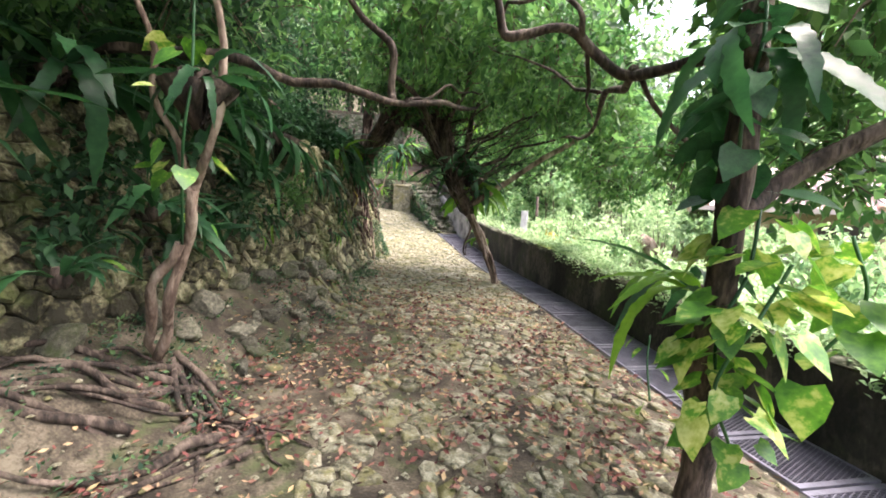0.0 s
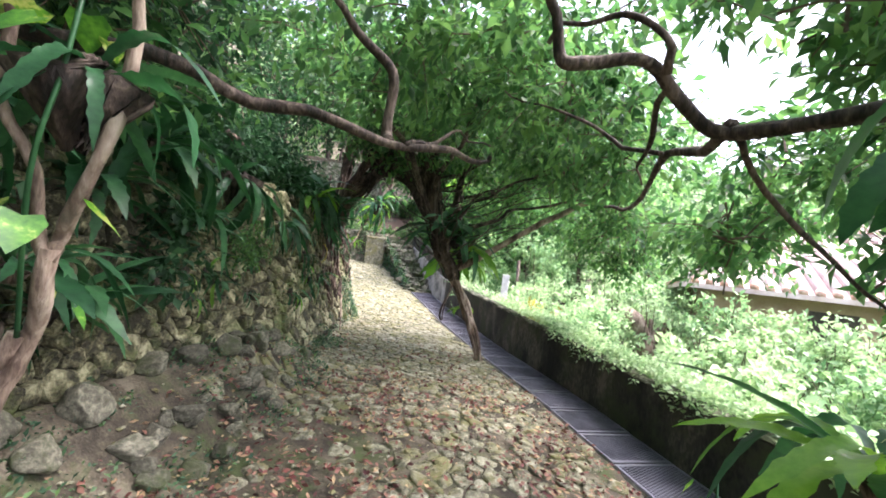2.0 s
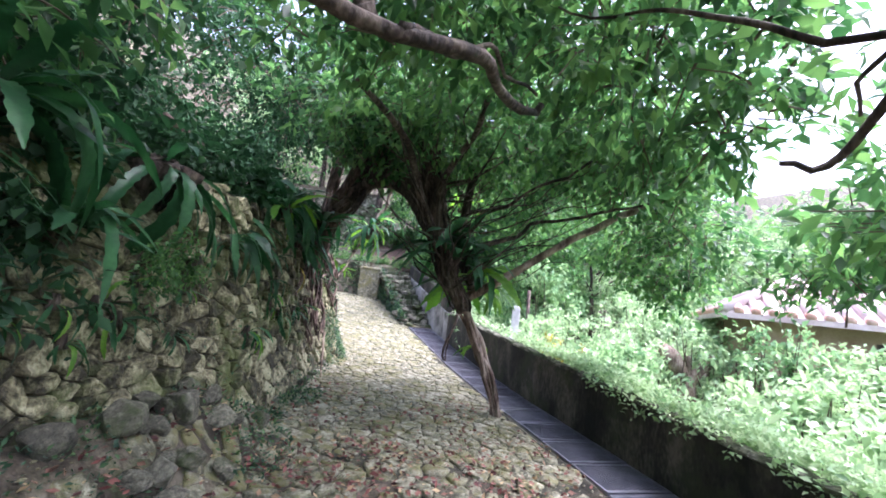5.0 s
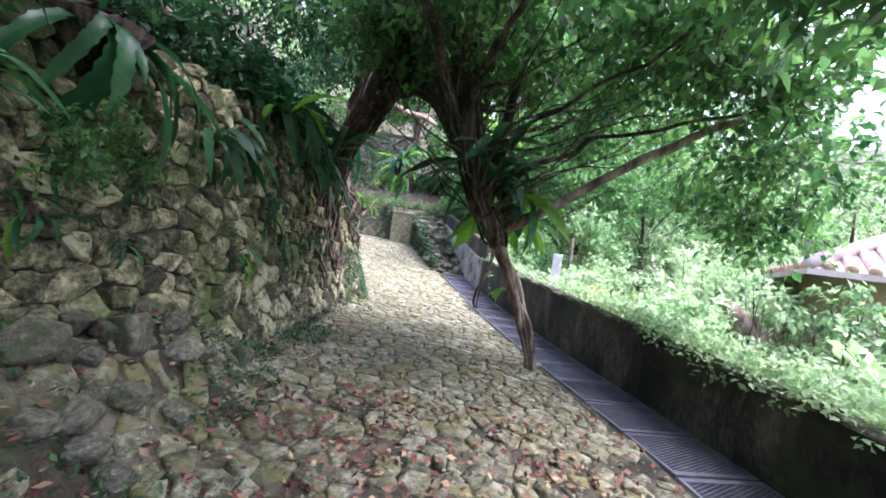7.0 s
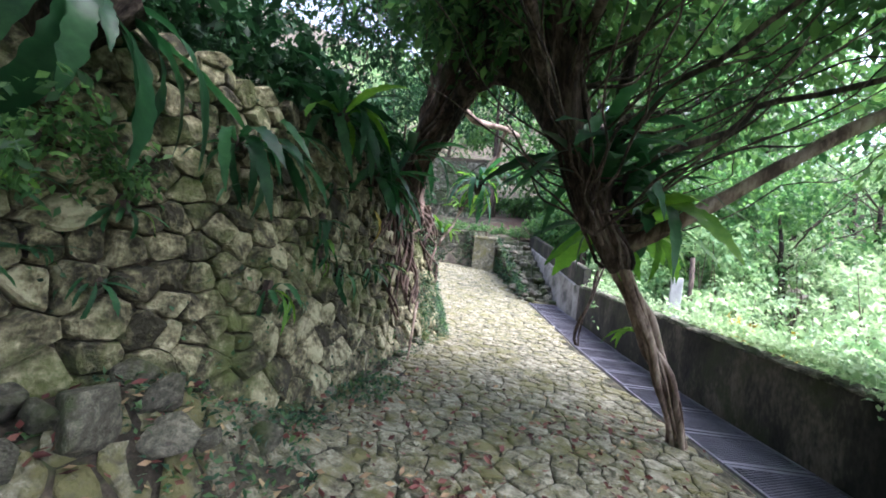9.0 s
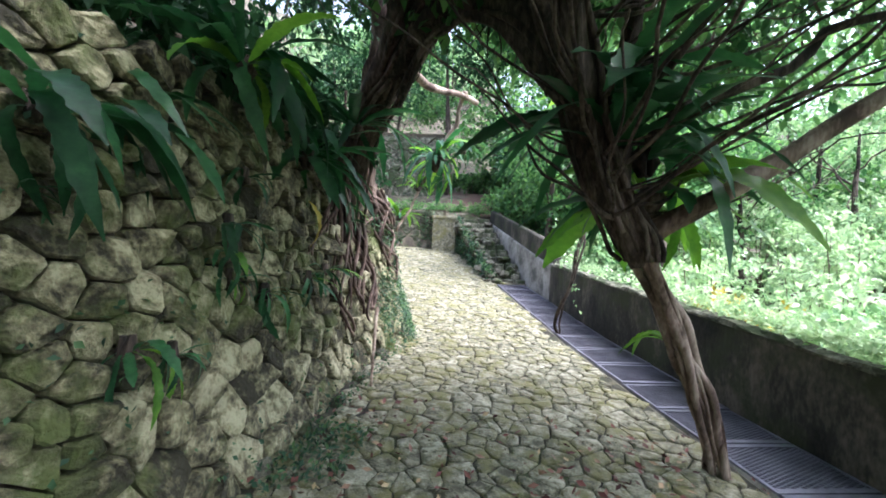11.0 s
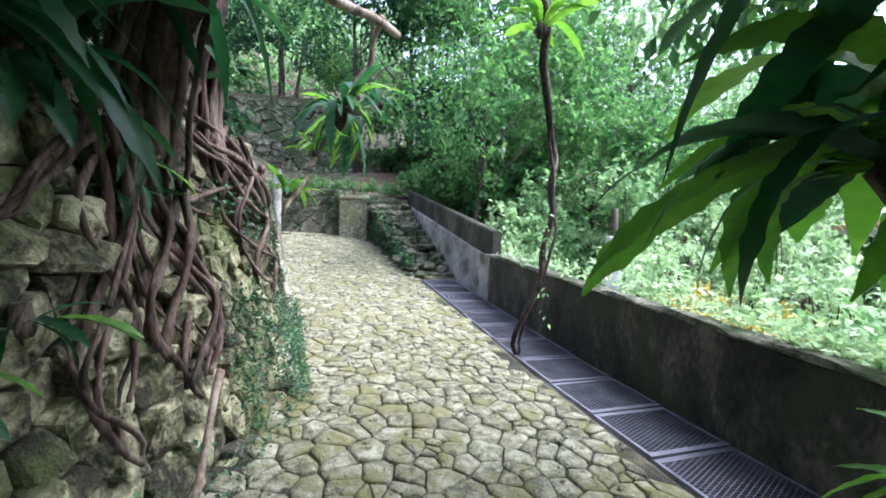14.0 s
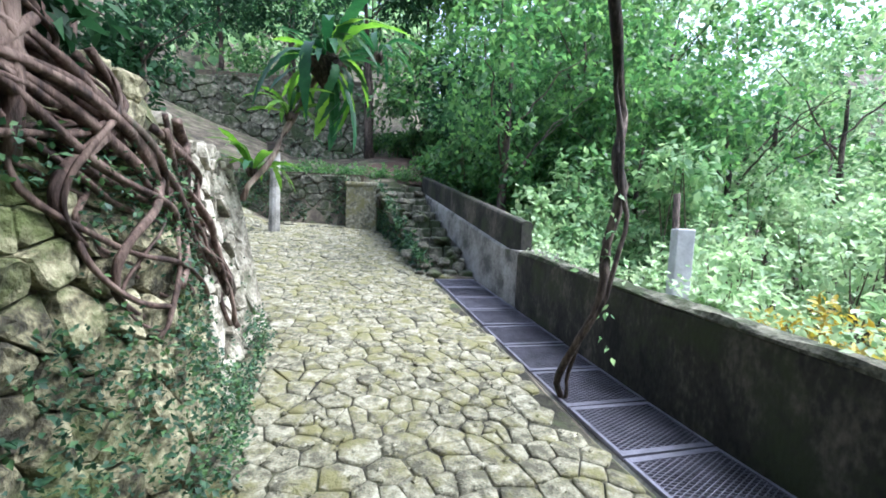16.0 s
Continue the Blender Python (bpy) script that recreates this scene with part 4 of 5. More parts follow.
def fern(place, size, count, seed, facing=None, spread=360, lift=(10, 65), young=0.0, wide=1.0, ball=1.0, label="dark green bird's nest fern with long arching fronds"):
    r = random.Random(seed)
    count = int(count * 1.6)
    root = new("nest_fern")
    root.matrix_basis = Matrix.Translation(place)
    tagged(root, label, "fern", "nest ferns")
    for i in range(count):
        a = (facing if facing is not None else 0) + (i / count - 0.5) * spread + r.uniform(-14, 14)
        me = r.choice(FRONDS_B if r.random() < young else FRONDS)
        s = size * r.uniform(0.65, 1.15)
        part_of(root, "frond", me, pose(0, 0, 0, 0, 0, a) @ pose(0, 0.03, 0, r.uniform(*lift), r.uniform(-25, 25), 0) @ Matrix.Diagonal((s * wide * r.uniform(0.85, 1.35), s, s, 1)))
    hh = Heap()
    for k in range(14 if ball <= 1 else 44):
        a = r.uniform(0, 6.28)
        size = ball * r.uniform(0.5, 1.0) if ball > 1 else min(size, 1.0)
        hh.tube([(0.02 * math.cos(a), 0.02 * math.sin(a), -0.12 * size), (0.07 * size * math.cos(a), 0.07 * size * math.sin(a), -0.02), (0.05 * size * math.cos(a + 1), 0.05 * size * math.sin(a + 1), 0.06)], [0.02, 0.03 * size + 0.01, 0.012], 5)
    hh.ob("root_ball", M_BARK, True, root)
    return root


fern((0.12, 7.36, 2.25), 0.95, 17, 1, lift=(-5, 55), wide=1.15)
fern((0.3, 7.36, 2.2), 0.75, 10, 51, facing=-90, spread=200, lift=(-10, 50))
fern((0.12, 7.26, 2.55), 0.75, 9, 52, facing=-110, spread=220, lift=(-25, 45))
fern((0.46, 7.72, 2.05), 1.0, 11, 2, facing=-40, spread=300, lift=(-25, 40), young=0.55, wide=1.25)
fern((0.5, 7.85, 1.95), 0.9, 9, 31, facing=10, spread=200, lift=(-20, 35), young=0.6, wide=1.25)
fern((-1.7, 12.47, 3.33), 0.95, 26, 3, lift=(-65, 45), young=0.35, wide=0.95, ball=2.2)
fern((-2.0, 12.3, 2.75), 0.5, 9, 4, young=0.8)
fern((-2.32, 12.25, 2.2), 0.5, 14, 5, lift=(0, 70), young=0.8)
fern((0.42, 10.8, 3.75), 0.6, 12, 6, lift=(20, 70), young=1.0)
fern((-2.35, 6.6, 2.2), 0.7, 14, 7, facing=-90, spread=240, lift=(-45, 25))
fern((-2.15, 7.2, 2.65), 0.85, 15, 8, facing=-90, spread=300, lift=(-30, 50))
fern((-2.1, 8.1, 2.35), 0.8, 15, 9, facing=-90, spread=280, lift=(-40, 40))
fern((-2.15, 8.4, 2.3), 0.65, 11, 10, facing=-80, spread=260, lift=(-40, 40))
fern((-2.4, 5.3, 2.5), 0.95, 14, 11, facing=-90, spread=260, lift=(-60, 15), wide=0.9, ball=3.2)
fern((-2.12, 6.1, 2.05), 0.6, 11, 42, facing=-90, spread=220, lift=(-60, 10))
fern((-1.97, 7.0, 2.6), 0.7, 12, 43, facing=-90, spread=260, lift=(-35, 45), young=0.25)
fern((-2.45, 4.6, 1.9), 0.75, 12, 12, facing=-80, spread=260, lift=(-30, 45))
fern((-2.6, 3.6, 2.0), 0.8, 12, 13, facing=-80, spread=260, lift=(-30, 45))
fern((-2.3, 2.9, 1.5), 0.7, 11, 14, facing=-60, spread=260, lift=(-10, 50))
fern((-2.75, 1.6, 2.0), 0.9, 12, 15, facing=-60, spread=260, lift=(-20, 50))
fern((-1.55, 2.25, 2.3), 0.6, 9, 16, lift=(-30, 50), ball=2.4)
fern((1.35, 1.65, 2.4), 0.6, 9, 17, lift=(-65, 10), wide=1.5)
fern((1.55, 2.1, 1.2), 0.8, 9, 18, facing=40, spread=220, lift=(-15, 40), young=0.6)
fern((-2.5, 4.1, 2.5), 0.9, 14, 44, facing=-90, spread=280, lift=(-40, 45))
fern((-2.6, 2.4, 2.4), 0.9, 14, 45, facing=-90, spread=280, lift=(-40, 45))
fern((-2.2, 2.0, 1.1), 0.5, 7, 46, facing=-60, spread=260, lift=(0, 55))
fern((-2.45, 3.3, 1.2), 0.7, 11, 47, facing=-80, spread=240, lift=(-20, 45))
fern((-1.25, 12.9, 3.6), 0.6, 8, 48, lift=(-20, 60))
fern((-1.9, 8.6, 2.75), 0.8, 12, 49, facing=-100, spread=300, lift=(-30, 50))


fern((0.63, 7.62, 1.1), 0.5, 4, 53, facing=25, spread=110, lift=(-5, 25), young=1.0, label="young bright green fern on the aerial roots")

rr = random.Random(55)
for k in range(26):
    y, hg = rr.uniform(2.2, 9.0), rr.uniform(0.75, 1.85)
    fern(wall_point(y, hg, 0.03), rr.uniform(0.14, 0.38), 5, 700 + k, facing=-90, spread=200, lift=(-60, 20), young=0.12, label="small green fern rooted in the stone wall")

# ---------------- small leafy plants ----------------
def plant(name, label, blobs, clusters, per, spread, leaf, mat_, seed, width=0.5, simple=False, category="shrub", group="", kind="", stems=True):
    r = np.random.default_rng(seed)
    base = Vector((blobs[0][0][0], blobs[0][0][1], land(blobs[0][0][0], blobs[0][0][1])))
    root = new(name)
    root.matrix_basis = Matrix.Translation(base)
    tagged(root, label, category, group, kind)
    inv = Matrix.Translation(-base)
    at, ways, c, out = clouds(blobs, clusters, per, spread, r)
    o = leaves_mesh("foliage", at, ways, leaf * r.uniform(0.6, 1.25, len(at)), mat_, root, width, simple=simple)
    o.matrix_parent_inverse = inv
    if stems:
        hh = Heap()
        rr_ = random.Random(seed)
        for b in blobs:
            for k in range(4):
                p = Vector(b[0])
                q = p + Vector((rr_.uniform(-0.6, 0.6) * b[1][0], rr_.uniform(-0.6, 0.6) * b[1][1], rr_.uniform(0, 0.7) * b[1][2]))
                g0 = Vector((p.x + rr_.uniform(-0.2, 0.2), p.y + rr_.uniform(-0.2, 0.2), min(p.z - 0.1, land(p.x, p.y) - 0.05)))
                hh.tube([g0, (g0 + q) / 2 + Vector((rr_.uniform(-0.1, 0.1), 0, 0)), q], [0.02, 0.015, 0.006], 5)
        o = hh.ob("stems", M_TWIG, False, root)
        o.matrix_parent_inverse = inv
    return root

plant("wall_maidenhair", "soft green feathery fern growing from the wall", [((-2.08, 5.15, 1.82), (0.16, 0.3, 0.16)), ((-2.05, 5.4, 1.7), (0.14, 0.2, 0.14)), ((-2.02, 4.9, 1.62), (0.13, 0.2, 0.16))], 60, 14, 0.09, 0.05, M_LEAF, 171, 0.5, category="fern", stems=False)

# ---------------- garden beyond the low wall ----------------
rr = random.Random(21)
# creeper that spills over the wall's top
r = np.random.default_rng(40)
at, ways = [], []
for k in range(17000):
    y = -3 + 16.7 * r.random()
    if r.random() < sstep(8.0, 11.0, y) * 0.85:
        continue
    lat = r.normal(0.22, 0.18)
    if lat < 0.05 and (y > 7.5 or noise.noise((y * 1.6, 0.0, 11.0)) < -0.2):
        continue
    x = face_x(y) + lat
    z = par_top(y) + 0.03 + abs(r.normal(0, 0.07)) - ((0.05 + 0.2 * (0.5 + noise.noise((y * 2.2, 3.0, 1.0)))) * r.random() if lat < 0.05 else 0)
    at.append((min(x, 9) if lat > -0.03 else face_x(y) - 0.03, y, z))
    ways.append((r.normal(-0.25, 0.6), r.normal(0, 0.6), r.normal(0.25, 0.5)))
# leaf colour is lightened to show the sun on the creeper
tagged(leaves_mesh("wall_creeper", at, ways, r.uniform(0.04, 0.085, len(at)), M_LEAF_SUN, None, 0.6), "green creeper spilling over the low wall, lightened for the sun", "creeper", kind="stuff")

# leaf colours that carry the garden's sunlight
SH = [M_LEAF_SUN, M_LEAF_B, M_LEAF_SUN, M_LEAF_B]
k = 0
for (x, y, rx, ry, hz, li) in [(3.2, 2.5, 0.8, 1.2, 0.75, 0), (2.9, 4.8, 0.7, 1.0, 0.8, 0), (3.0, 6.6, 0.8, 1.0, 0.9, 2), (4.4, 3.8, 1.0, 1.2, 0.8, 1), (4.3, 6.0, 1.0, 1.0, 0.95, 0), (2.9, 8.6, 0.7, 1.0, 1.05, 2), (5.4, 7.0, 0.8, 0.8, 0.35, 1), (5.8, 5.6, 1.0, 1.4, 1.1, 3), (5.9, 8.4, 1.0, 1.2, 1.35, 2), (3.6, 10.2, 0.9, 0.9, 1.2, 1), (2.9, 13.4, 0.9, 1.0, 1.5, 0), (4.6, 11.6, 1.1, 1.2, 1.6, 2), (6.4, 11.0, 1.2, 1.3, 1.75, 0), (7.2, 7.0, 1.2, 1.4, 1.2, 1), (7.6, 4.4, 1.5, 1.5, 1.0, 0), (3.9, 14.8, 1.4, 1.3, 2.1, 2), (6.0, 14.2, 1.6, 1.5, 2.3, 0), (2.3, 15.6, 0.9, 1.0, 2.3, 1), (8.6, 13.4, 1.6, 1.5, 2.4, 2), (5.6, 2.2, 1.2, 1.3, 0.75, 2), (4.2, 0.6, 1.2, 1.2, 0.7, 0), (6.6, 9.2, 0.9, 0.9, 1.8, 1), (8.0, 8.3, 1.0, 0.9, 1.85, 0), (9.4, 7.4, 1.2, 1.0, 1.85, 2), (7.3, 8.7, 0.8, 0.8, 1.75, 2), (9.2, 6.0, 1.5, 1.4, 1.4, 1), (12.0, 5.8, 1.8, 1.6, 1.7, 0), (10.0, 3.0, 1.8, 1.6, 1.3, 2)]:
    k += 1
    x = max(x, face_x(y) + 0.3 + rx)
    g0 = land(x, y)
    bl = [((x, y, g0 + (hz - g0) * 0.5), (rx, ry, (hz - g0) * 0.5))] + [((x + rr.uniform(-0.6, 0.6) * rx, y + rr.uniform(-0.6, 0.6) * ry, g0 + (hz - g0) * rr.uniform(0.55, 0.85)), (rx * 0.45, ry * 0.45, (hz - g0) * 0.28)) for _ in range(3)]
    plant("garden_shrub", "light green garden shrub with dense leaves, sunlight put into their colour", bl, 125, 14, 0.2, 0.15, SH[li], 100 + k, group="garden shrubs")
at, ways = [], []
while len(at) < 9000:
    y = r.uniform(-2, 17)
    x = face_x(y) + 0.3 + 11 * r.random() ** 1.3
    at.append((x, y, land(x, y) + 0.03 + 0.25 * r.random()))
    ways.append((r.normal(0, 0.7), r.normal(0, 0.7), abs(r.normal(0.5, 0.4))))
# same sun-lightened leaf colour on the ground plants
tagged(leaves_mesh("garden_plants", at, ways, r.uniform(0.1, 0.2, len(at)), M_LEAF_SUN, None, 0.55, simple=True), "low plants covering the garden soil, their green paled for sunlight", "ground cover", kind="stuff")
plant("croton_bush", "low golden-yellow croton bush behind the wall", [((2.75, 11.6, 0.75), (0.55, 0.8, 0.42)), ((3.3, 11.1, 0.6), (0.6, 0.6, 0.4))], 130, 13, 0.13, 0.11, M_LEAF_Y, 160, 0.4)

# woods: crowns at several distances
def wood_tree(x, y, h, rad, mat_, seed, clusters=190, leaf=0.2):
    r = random.Random(seed)
    g0 = land(x, y) - 0.1
    tr = [([(x, y, g0), (x + r.uniform(-0.2, 0.2), y, g0 + h * 0.35), (x + r.uniform(-0.4, 0.4), y, g0 + h * 0.7)], 0.04 + 0.014 * h, 0.03, "trunk")]
    for j in range(4):
        a = r.uniform(0, 6.28)
        z0 = g0 + h * r.uniform(0.3, 0.55)
        tr.append(([(x, y, z0), (x + math.cos(a) * rad * 0.4, y + math.sin(a) * rad * 0.4, z0 + h * 0.15), (x + math.cos(a) * rad * 0.8, y + math.sin(a) * rad * 0.8, z0 + h * 0.25)], 0.028, 0.008, "limb"))
    bl = []
    for j in range(7):
        a = r.uniform(0, 6.28)
        q = r.uniform(0.2, 0.75) * rad
        bl.append(((x + math.cos(a) * q, y + math.sin(a) * q, g0 + h * r.uniform(0.3, 0.92)), (rad * r.uniform(0.35, 0.6), rad * r.uniform(0.35, 0.6), h * r.uniform(0.10, 0.18))))
    tree("woodland_tree", "leafy broad-leaved tree in the woods behind", tr, bl, clusters, 15, 0.34 * (leaf / 0.2), leaf, mat_, 0, seed=seed, simple=True, width=0.55)["group"] = "woodland trees"


# leaf colour carries light: shade under the crowns, sun and haze to the right
W = [(2.5, 27, 15, 4.8, M_LEAF), (7.0, 29, 17, 5.2, M_LEAF), (-1.0, 30, 17, 6, M_LEAF), (4.0, 33, 19, 7, M_LEAF), (-8.0, 31, 16, 6, M_LEAF_SHADE), (11.0, 36, 19, 7, M_LEAF_B), (0.6, 24.5, 11.5, 3.6, M_LEAF), (4.8, 21.8, 11, 3.8, M_LEAF), (9.0, 25, 13, 4.6, M_LEAF_B), (-3.0, 24.8, 11, 3.6, M_LEAF_SHADE), (3.4, 18.6, 8.5, 2.8, M_LEAF), (13.5, 27, 14, 5, M_LEAF_B), (0.9, 16.9, 7.6, 2.2, M_LEAF), (-6.5, 28, 9, 3.2, M_LEAF), (-3.2, 27, 8, 2.8, M_LEAF), (-0.2, 25.5, 7.5, 2.6, M_LEAF_SHADE), (1.8, 23.0, 6.5, 2.4, M_LEAF_SHADE), (1.2, 20.5, 4.6, 1.6, M_LEAF_SHADE), (2.2, 18.2, 4.6, 1.8, M_LEAF), (4.2, 20.2, 7, 2.6, M_LEAF), (4.0, 17.2, 5.2, 2.0, M_LEAF), (6.4, 17.4, 6.2, 2.5, M_LEAF), (7.2, 22, 8.5, 3.2, M_LEAF), (9.6, 18.2, 7.4, 3.0, M_LEAF_B), (12, 23, 9, 3.6, M_LEAF), (3.5, 28, 9.5, 3.4, M_LEAF), (13.5, 17.5, 7, 3.2, M_LEAF_SUN), (17.5, 21, 9, 4, M_LEAF_B), (20, 14, 6.5, 3.5, M_LEAF_SUN), (-10, 27, 8.5, 3.2, M_LEAF_SHADE), (-9, 20.5, 6, 2.6, M_LEAF_SHADE), (24, 24, 10, 4.5, M_LEAF_B), (11, 31, 11, 4.2, M_LEAF), (19, 33, 12, 5, M_LEAF), (26, 8, 6, 4, M_LEAF_SUN), (-6, 10, 6, 2.6, M_LEAF_SHADE), (-6.5, 5.5, 6, 2.8, M_LEAF_SHADE), (-6.0, 1.0, 6, 2.6, M_LEAF_SHADE), (-5.8, -3, 6, 2.6, M_LEAF), (2.6, -4, 6, 2.4, M_LEAF), (-1.5, -7, 7, 3, M_LEAF)]
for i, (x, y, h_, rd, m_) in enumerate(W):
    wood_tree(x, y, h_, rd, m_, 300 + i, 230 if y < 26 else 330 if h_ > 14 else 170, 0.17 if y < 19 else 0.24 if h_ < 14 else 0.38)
# distant wooded hillside; brighter leaf colour stands in for its haze
r = np.random.default_rng(77)
bl = []
for i in range(120):
    a = r.uniform(-0.5, 1.35)
    d = r.uniform(38, 80)
    x, y = math.sin(a) * d, math.cos(a) * d
    bl.append(((x, y, land(x, y) + 2.5), (4.5, 4.5, 3.0)))
at, ways, c, out = clouds(bl, 2600, 10, 1.1, r)
tagged(leaves_mesh("far_woods", at, ways, r.uniform(0.5, 1.0, len(at)), M_LEAF_B, None, 0.7, simple=True), "green wooded hillside in the distance, leaf colour lightened for haze", "woods", kind="stuff")


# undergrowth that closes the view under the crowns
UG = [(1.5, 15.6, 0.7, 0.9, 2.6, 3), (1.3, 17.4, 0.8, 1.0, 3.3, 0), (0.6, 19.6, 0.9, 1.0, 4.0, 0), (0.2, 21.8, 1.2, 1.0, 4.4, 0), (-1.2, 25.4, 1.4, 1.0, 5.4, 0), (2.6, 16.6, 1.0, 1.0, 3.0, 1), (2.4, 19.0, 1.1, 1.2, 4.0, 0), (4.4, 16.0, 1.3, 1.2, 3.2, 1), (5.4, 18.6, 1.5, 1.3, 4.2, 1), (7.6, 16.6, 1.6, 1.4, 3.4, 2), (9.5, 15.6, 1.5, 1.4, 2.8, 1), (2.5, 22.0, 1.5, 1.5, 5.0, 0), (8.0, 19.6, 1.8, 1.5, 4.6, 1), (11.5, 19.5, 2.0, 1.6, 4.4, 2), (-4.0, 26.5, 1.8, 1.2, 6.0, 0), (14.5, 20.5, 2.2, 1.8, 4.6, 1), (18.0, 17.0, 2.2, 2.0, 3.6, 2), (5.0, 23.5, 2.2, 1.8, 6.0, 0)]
# paler leaves on the open side put sun and haze into the colour
UM = [M_LEAF, M_LEAF_B, M_LEAF_SUN, M_LEAF_SUN]
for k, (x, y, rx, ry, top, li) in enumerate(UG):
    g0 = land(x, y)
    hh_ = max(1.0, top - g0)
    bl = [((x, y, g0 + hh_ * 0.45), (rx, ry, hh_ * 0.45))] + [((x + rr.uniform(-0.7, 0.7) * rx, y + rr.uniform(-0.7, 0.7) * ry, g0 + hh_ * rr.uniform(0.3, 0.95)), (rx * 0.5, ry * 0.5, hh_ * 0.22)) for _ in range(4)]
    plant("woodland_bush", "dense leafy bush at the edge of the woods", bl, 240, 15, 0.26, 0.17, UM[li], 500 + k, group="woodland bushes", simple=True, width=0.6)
for k in range(7):
    x = -5.6 + k * 0.72
    plant("terrace_bush", "low green bush at the edge of the upper terrace", [((x, 20.9 + 0.3 * (k % 2), 3.2), (0.5, 0.4, 0.35))], 50, 14, 0.15, 0.1, M_LEAF, 680 + k, group="bushes on the terrace", stems=False)
# bushes in the shade-darkened leaf colour, to darken the near bank
for k in (0, 3, 5, 8):
    y = -0.4 + k * 0.55
    x = wall_x(y) + 0.02
    z = path_z(-1.8, y) + 0.75 + 0.5 * (k % 3) * 0.6
    plant("bank_bush", "leafy bush growing from the stony bank, leaf colour darkened for shade", [((x, y, z), (0.3, 0.4, 0.28)), ((x - 0.1, y + 0.25, z + 0.35), (0.25, 0.3, 0.25))], 46, 12, 0.14, 0.1, M_LEAF_SHADE, 720 + k, group="bushes on the bank", stems=False)
# plants that crown the left wall
for k in range(12):
    y = -1.5 + k * 1.0
    x = wall_x(y) - 0.75
    z = path_z(-1.8, y) + WALL_H(y) + 0.25
    bl = [((x, y, z), (0.5, 0.7, 0.35)), ((x - 0.7, y + 0.3, z + 0.5), (0.7, 0.7, 0.5)), ((x + 0.28, y + 0.2, z - 0.1), (0.25, 0.5, 0.3))]
    # leaf colour holds the shade under the canopy
    plant("wall_top_bush", "green leafy plants crowning the stone wall, darkened for canopy shade", bl, 120, 14, 0.18, 0.12, M_LEAF_SHADE, 600 + k, group="plants on the wall", stems=False)

# ---------------- houses ----------------
def house(x, y, z, wx, wy, wall_h, roof_h, turn, label, door=True):
    root = new("house")
    root.matrix_basis = pose(x, y, z, 0, 0, turn)
    tagged(root, label, "house")
    h = Heap()
    t = 0.18
    for sx, sy, cx, cy in ((wx, t, 0, -wy / 2), (wx, t, 0, wy / 2), (t, wy - 2 * t, -wx / 2 + t / 2, 0), (t, wy - 2 * t, wx / 2 - t / 2, 0)):
        h.box(pose(cx, cy, wall_h / 2), sx, sy, wall_h)
    h.ob("wall", M_PLASTER, False, root)
    ox, oy = wx / 2 + 0.7, wy / 2 + 0.7
    rx = max(0.3, ox - oy)
    z0, z1 = wall_h - 0.1, wall_h + roof_h
    h = Heap()
    v = [(-ox, -oy, z0), (ox, -oy, z0), (ox, oy, z0), (-ox, oy, z0), (-rx, 0, z1), (rx, 0, z1)]
    v += [(a, b, c_ - 0.12) for a, b, c_ in v]
    h.add(v, [(0, 1, 5, 4), (1, 2, 5), (2, 3, 4, 5), (3, 0, 4), (7, 6, 10, 11), (8, 7, 11), (9, 8, 11, 10), (6, 9, 10), (0, 6, 7, 1), (1, 7, 8, 2), (2, 8, 9, 3), (3, 9, 6, 0)])
    h.ob("roof", M_MORTAR, False, root)
    rows = Heap()
    ends = Heap()
    def slope_rows(a, b, c_, d):
        a, b, c_, d = map(Vector, (a, b, c_, d))
        n = int((b - a).length / 0.3)
        up = Vector((0, 0, 0.035))
        for i in range(n + 1):
            q = i / n
            p = a + (b - a) * q
            L = (b - a).length
            s = (b - a).normalized()
            inw = ((c_ + d) / 2 - (a + b) / 2)
            inw = inw - s * inw.dot(s)
            lim = min(1.0, (q * L) / max(1e-3, (d - a).dot(s)) if (d - a).dot(s) > 1e-3 else 1.0, ((1 - q) * L) / max(1e-3, (b - c_).dot(s)) if (b - c_).dot(s) > 1e-3 else 1.0)
            if lim < 0.06:
                continue
            rows.tube([p + up, p + inw * lim + up], 0.075, 7)
            ends.tube([p + up - inw.normalized() * 0.02, p + up + inw.normalized() * 0.12], 0.088, 8)
    P = [Vector(p) for p in v[:6]]
    slope_rows(P[0], P[1], P[5], P[4])
    slope_rows(P[1], P[2], P[5], P[5])
    slope_rows(P[2], P[3], P[4], P[5])
    slope_rows(P[3], P[0], P[4], P[4])
    tagged(rows.ob("tile_rows", M_MORTAR, True, root), kind="stuff")
    tagged(ends.ob("eave_tiles", M_TILE, True, root), kind="stuff")
    h = Heap()
    for a, b in ((0, 4), (1, 5), (2, 5), (3, 4), (4, 5)):
        h.tube([P[a] + Vector((0, 0, 0.06)), P[b] + Vector((0, 0, 0.08))], 0.11, 8)
    h.ob("ridge", M_MORTAR, True, root)
    if door:
        h = Heap()
        h.box(pose(-wx * 0.18, -wy / 2 - t / 2 - 0.012, 1.0), 0.9, 0.03, 2.0)
        h.ob("door", M_DARKWOOD, False, root)
        h = Heap()
        h.box(pose(wx * 0.2, -wy / 2 - t / 2 - 0.012, 1.4), 1.6, 0.03, 1.0)
        h.ob("window", M_DARKWOOD, False, root)
    return root


house(11.8, 11.3, -0.15, 7.6, 5.0, 2.45, 1.6, -28.7, "single-storey beige house with an orange tiled hip roof")
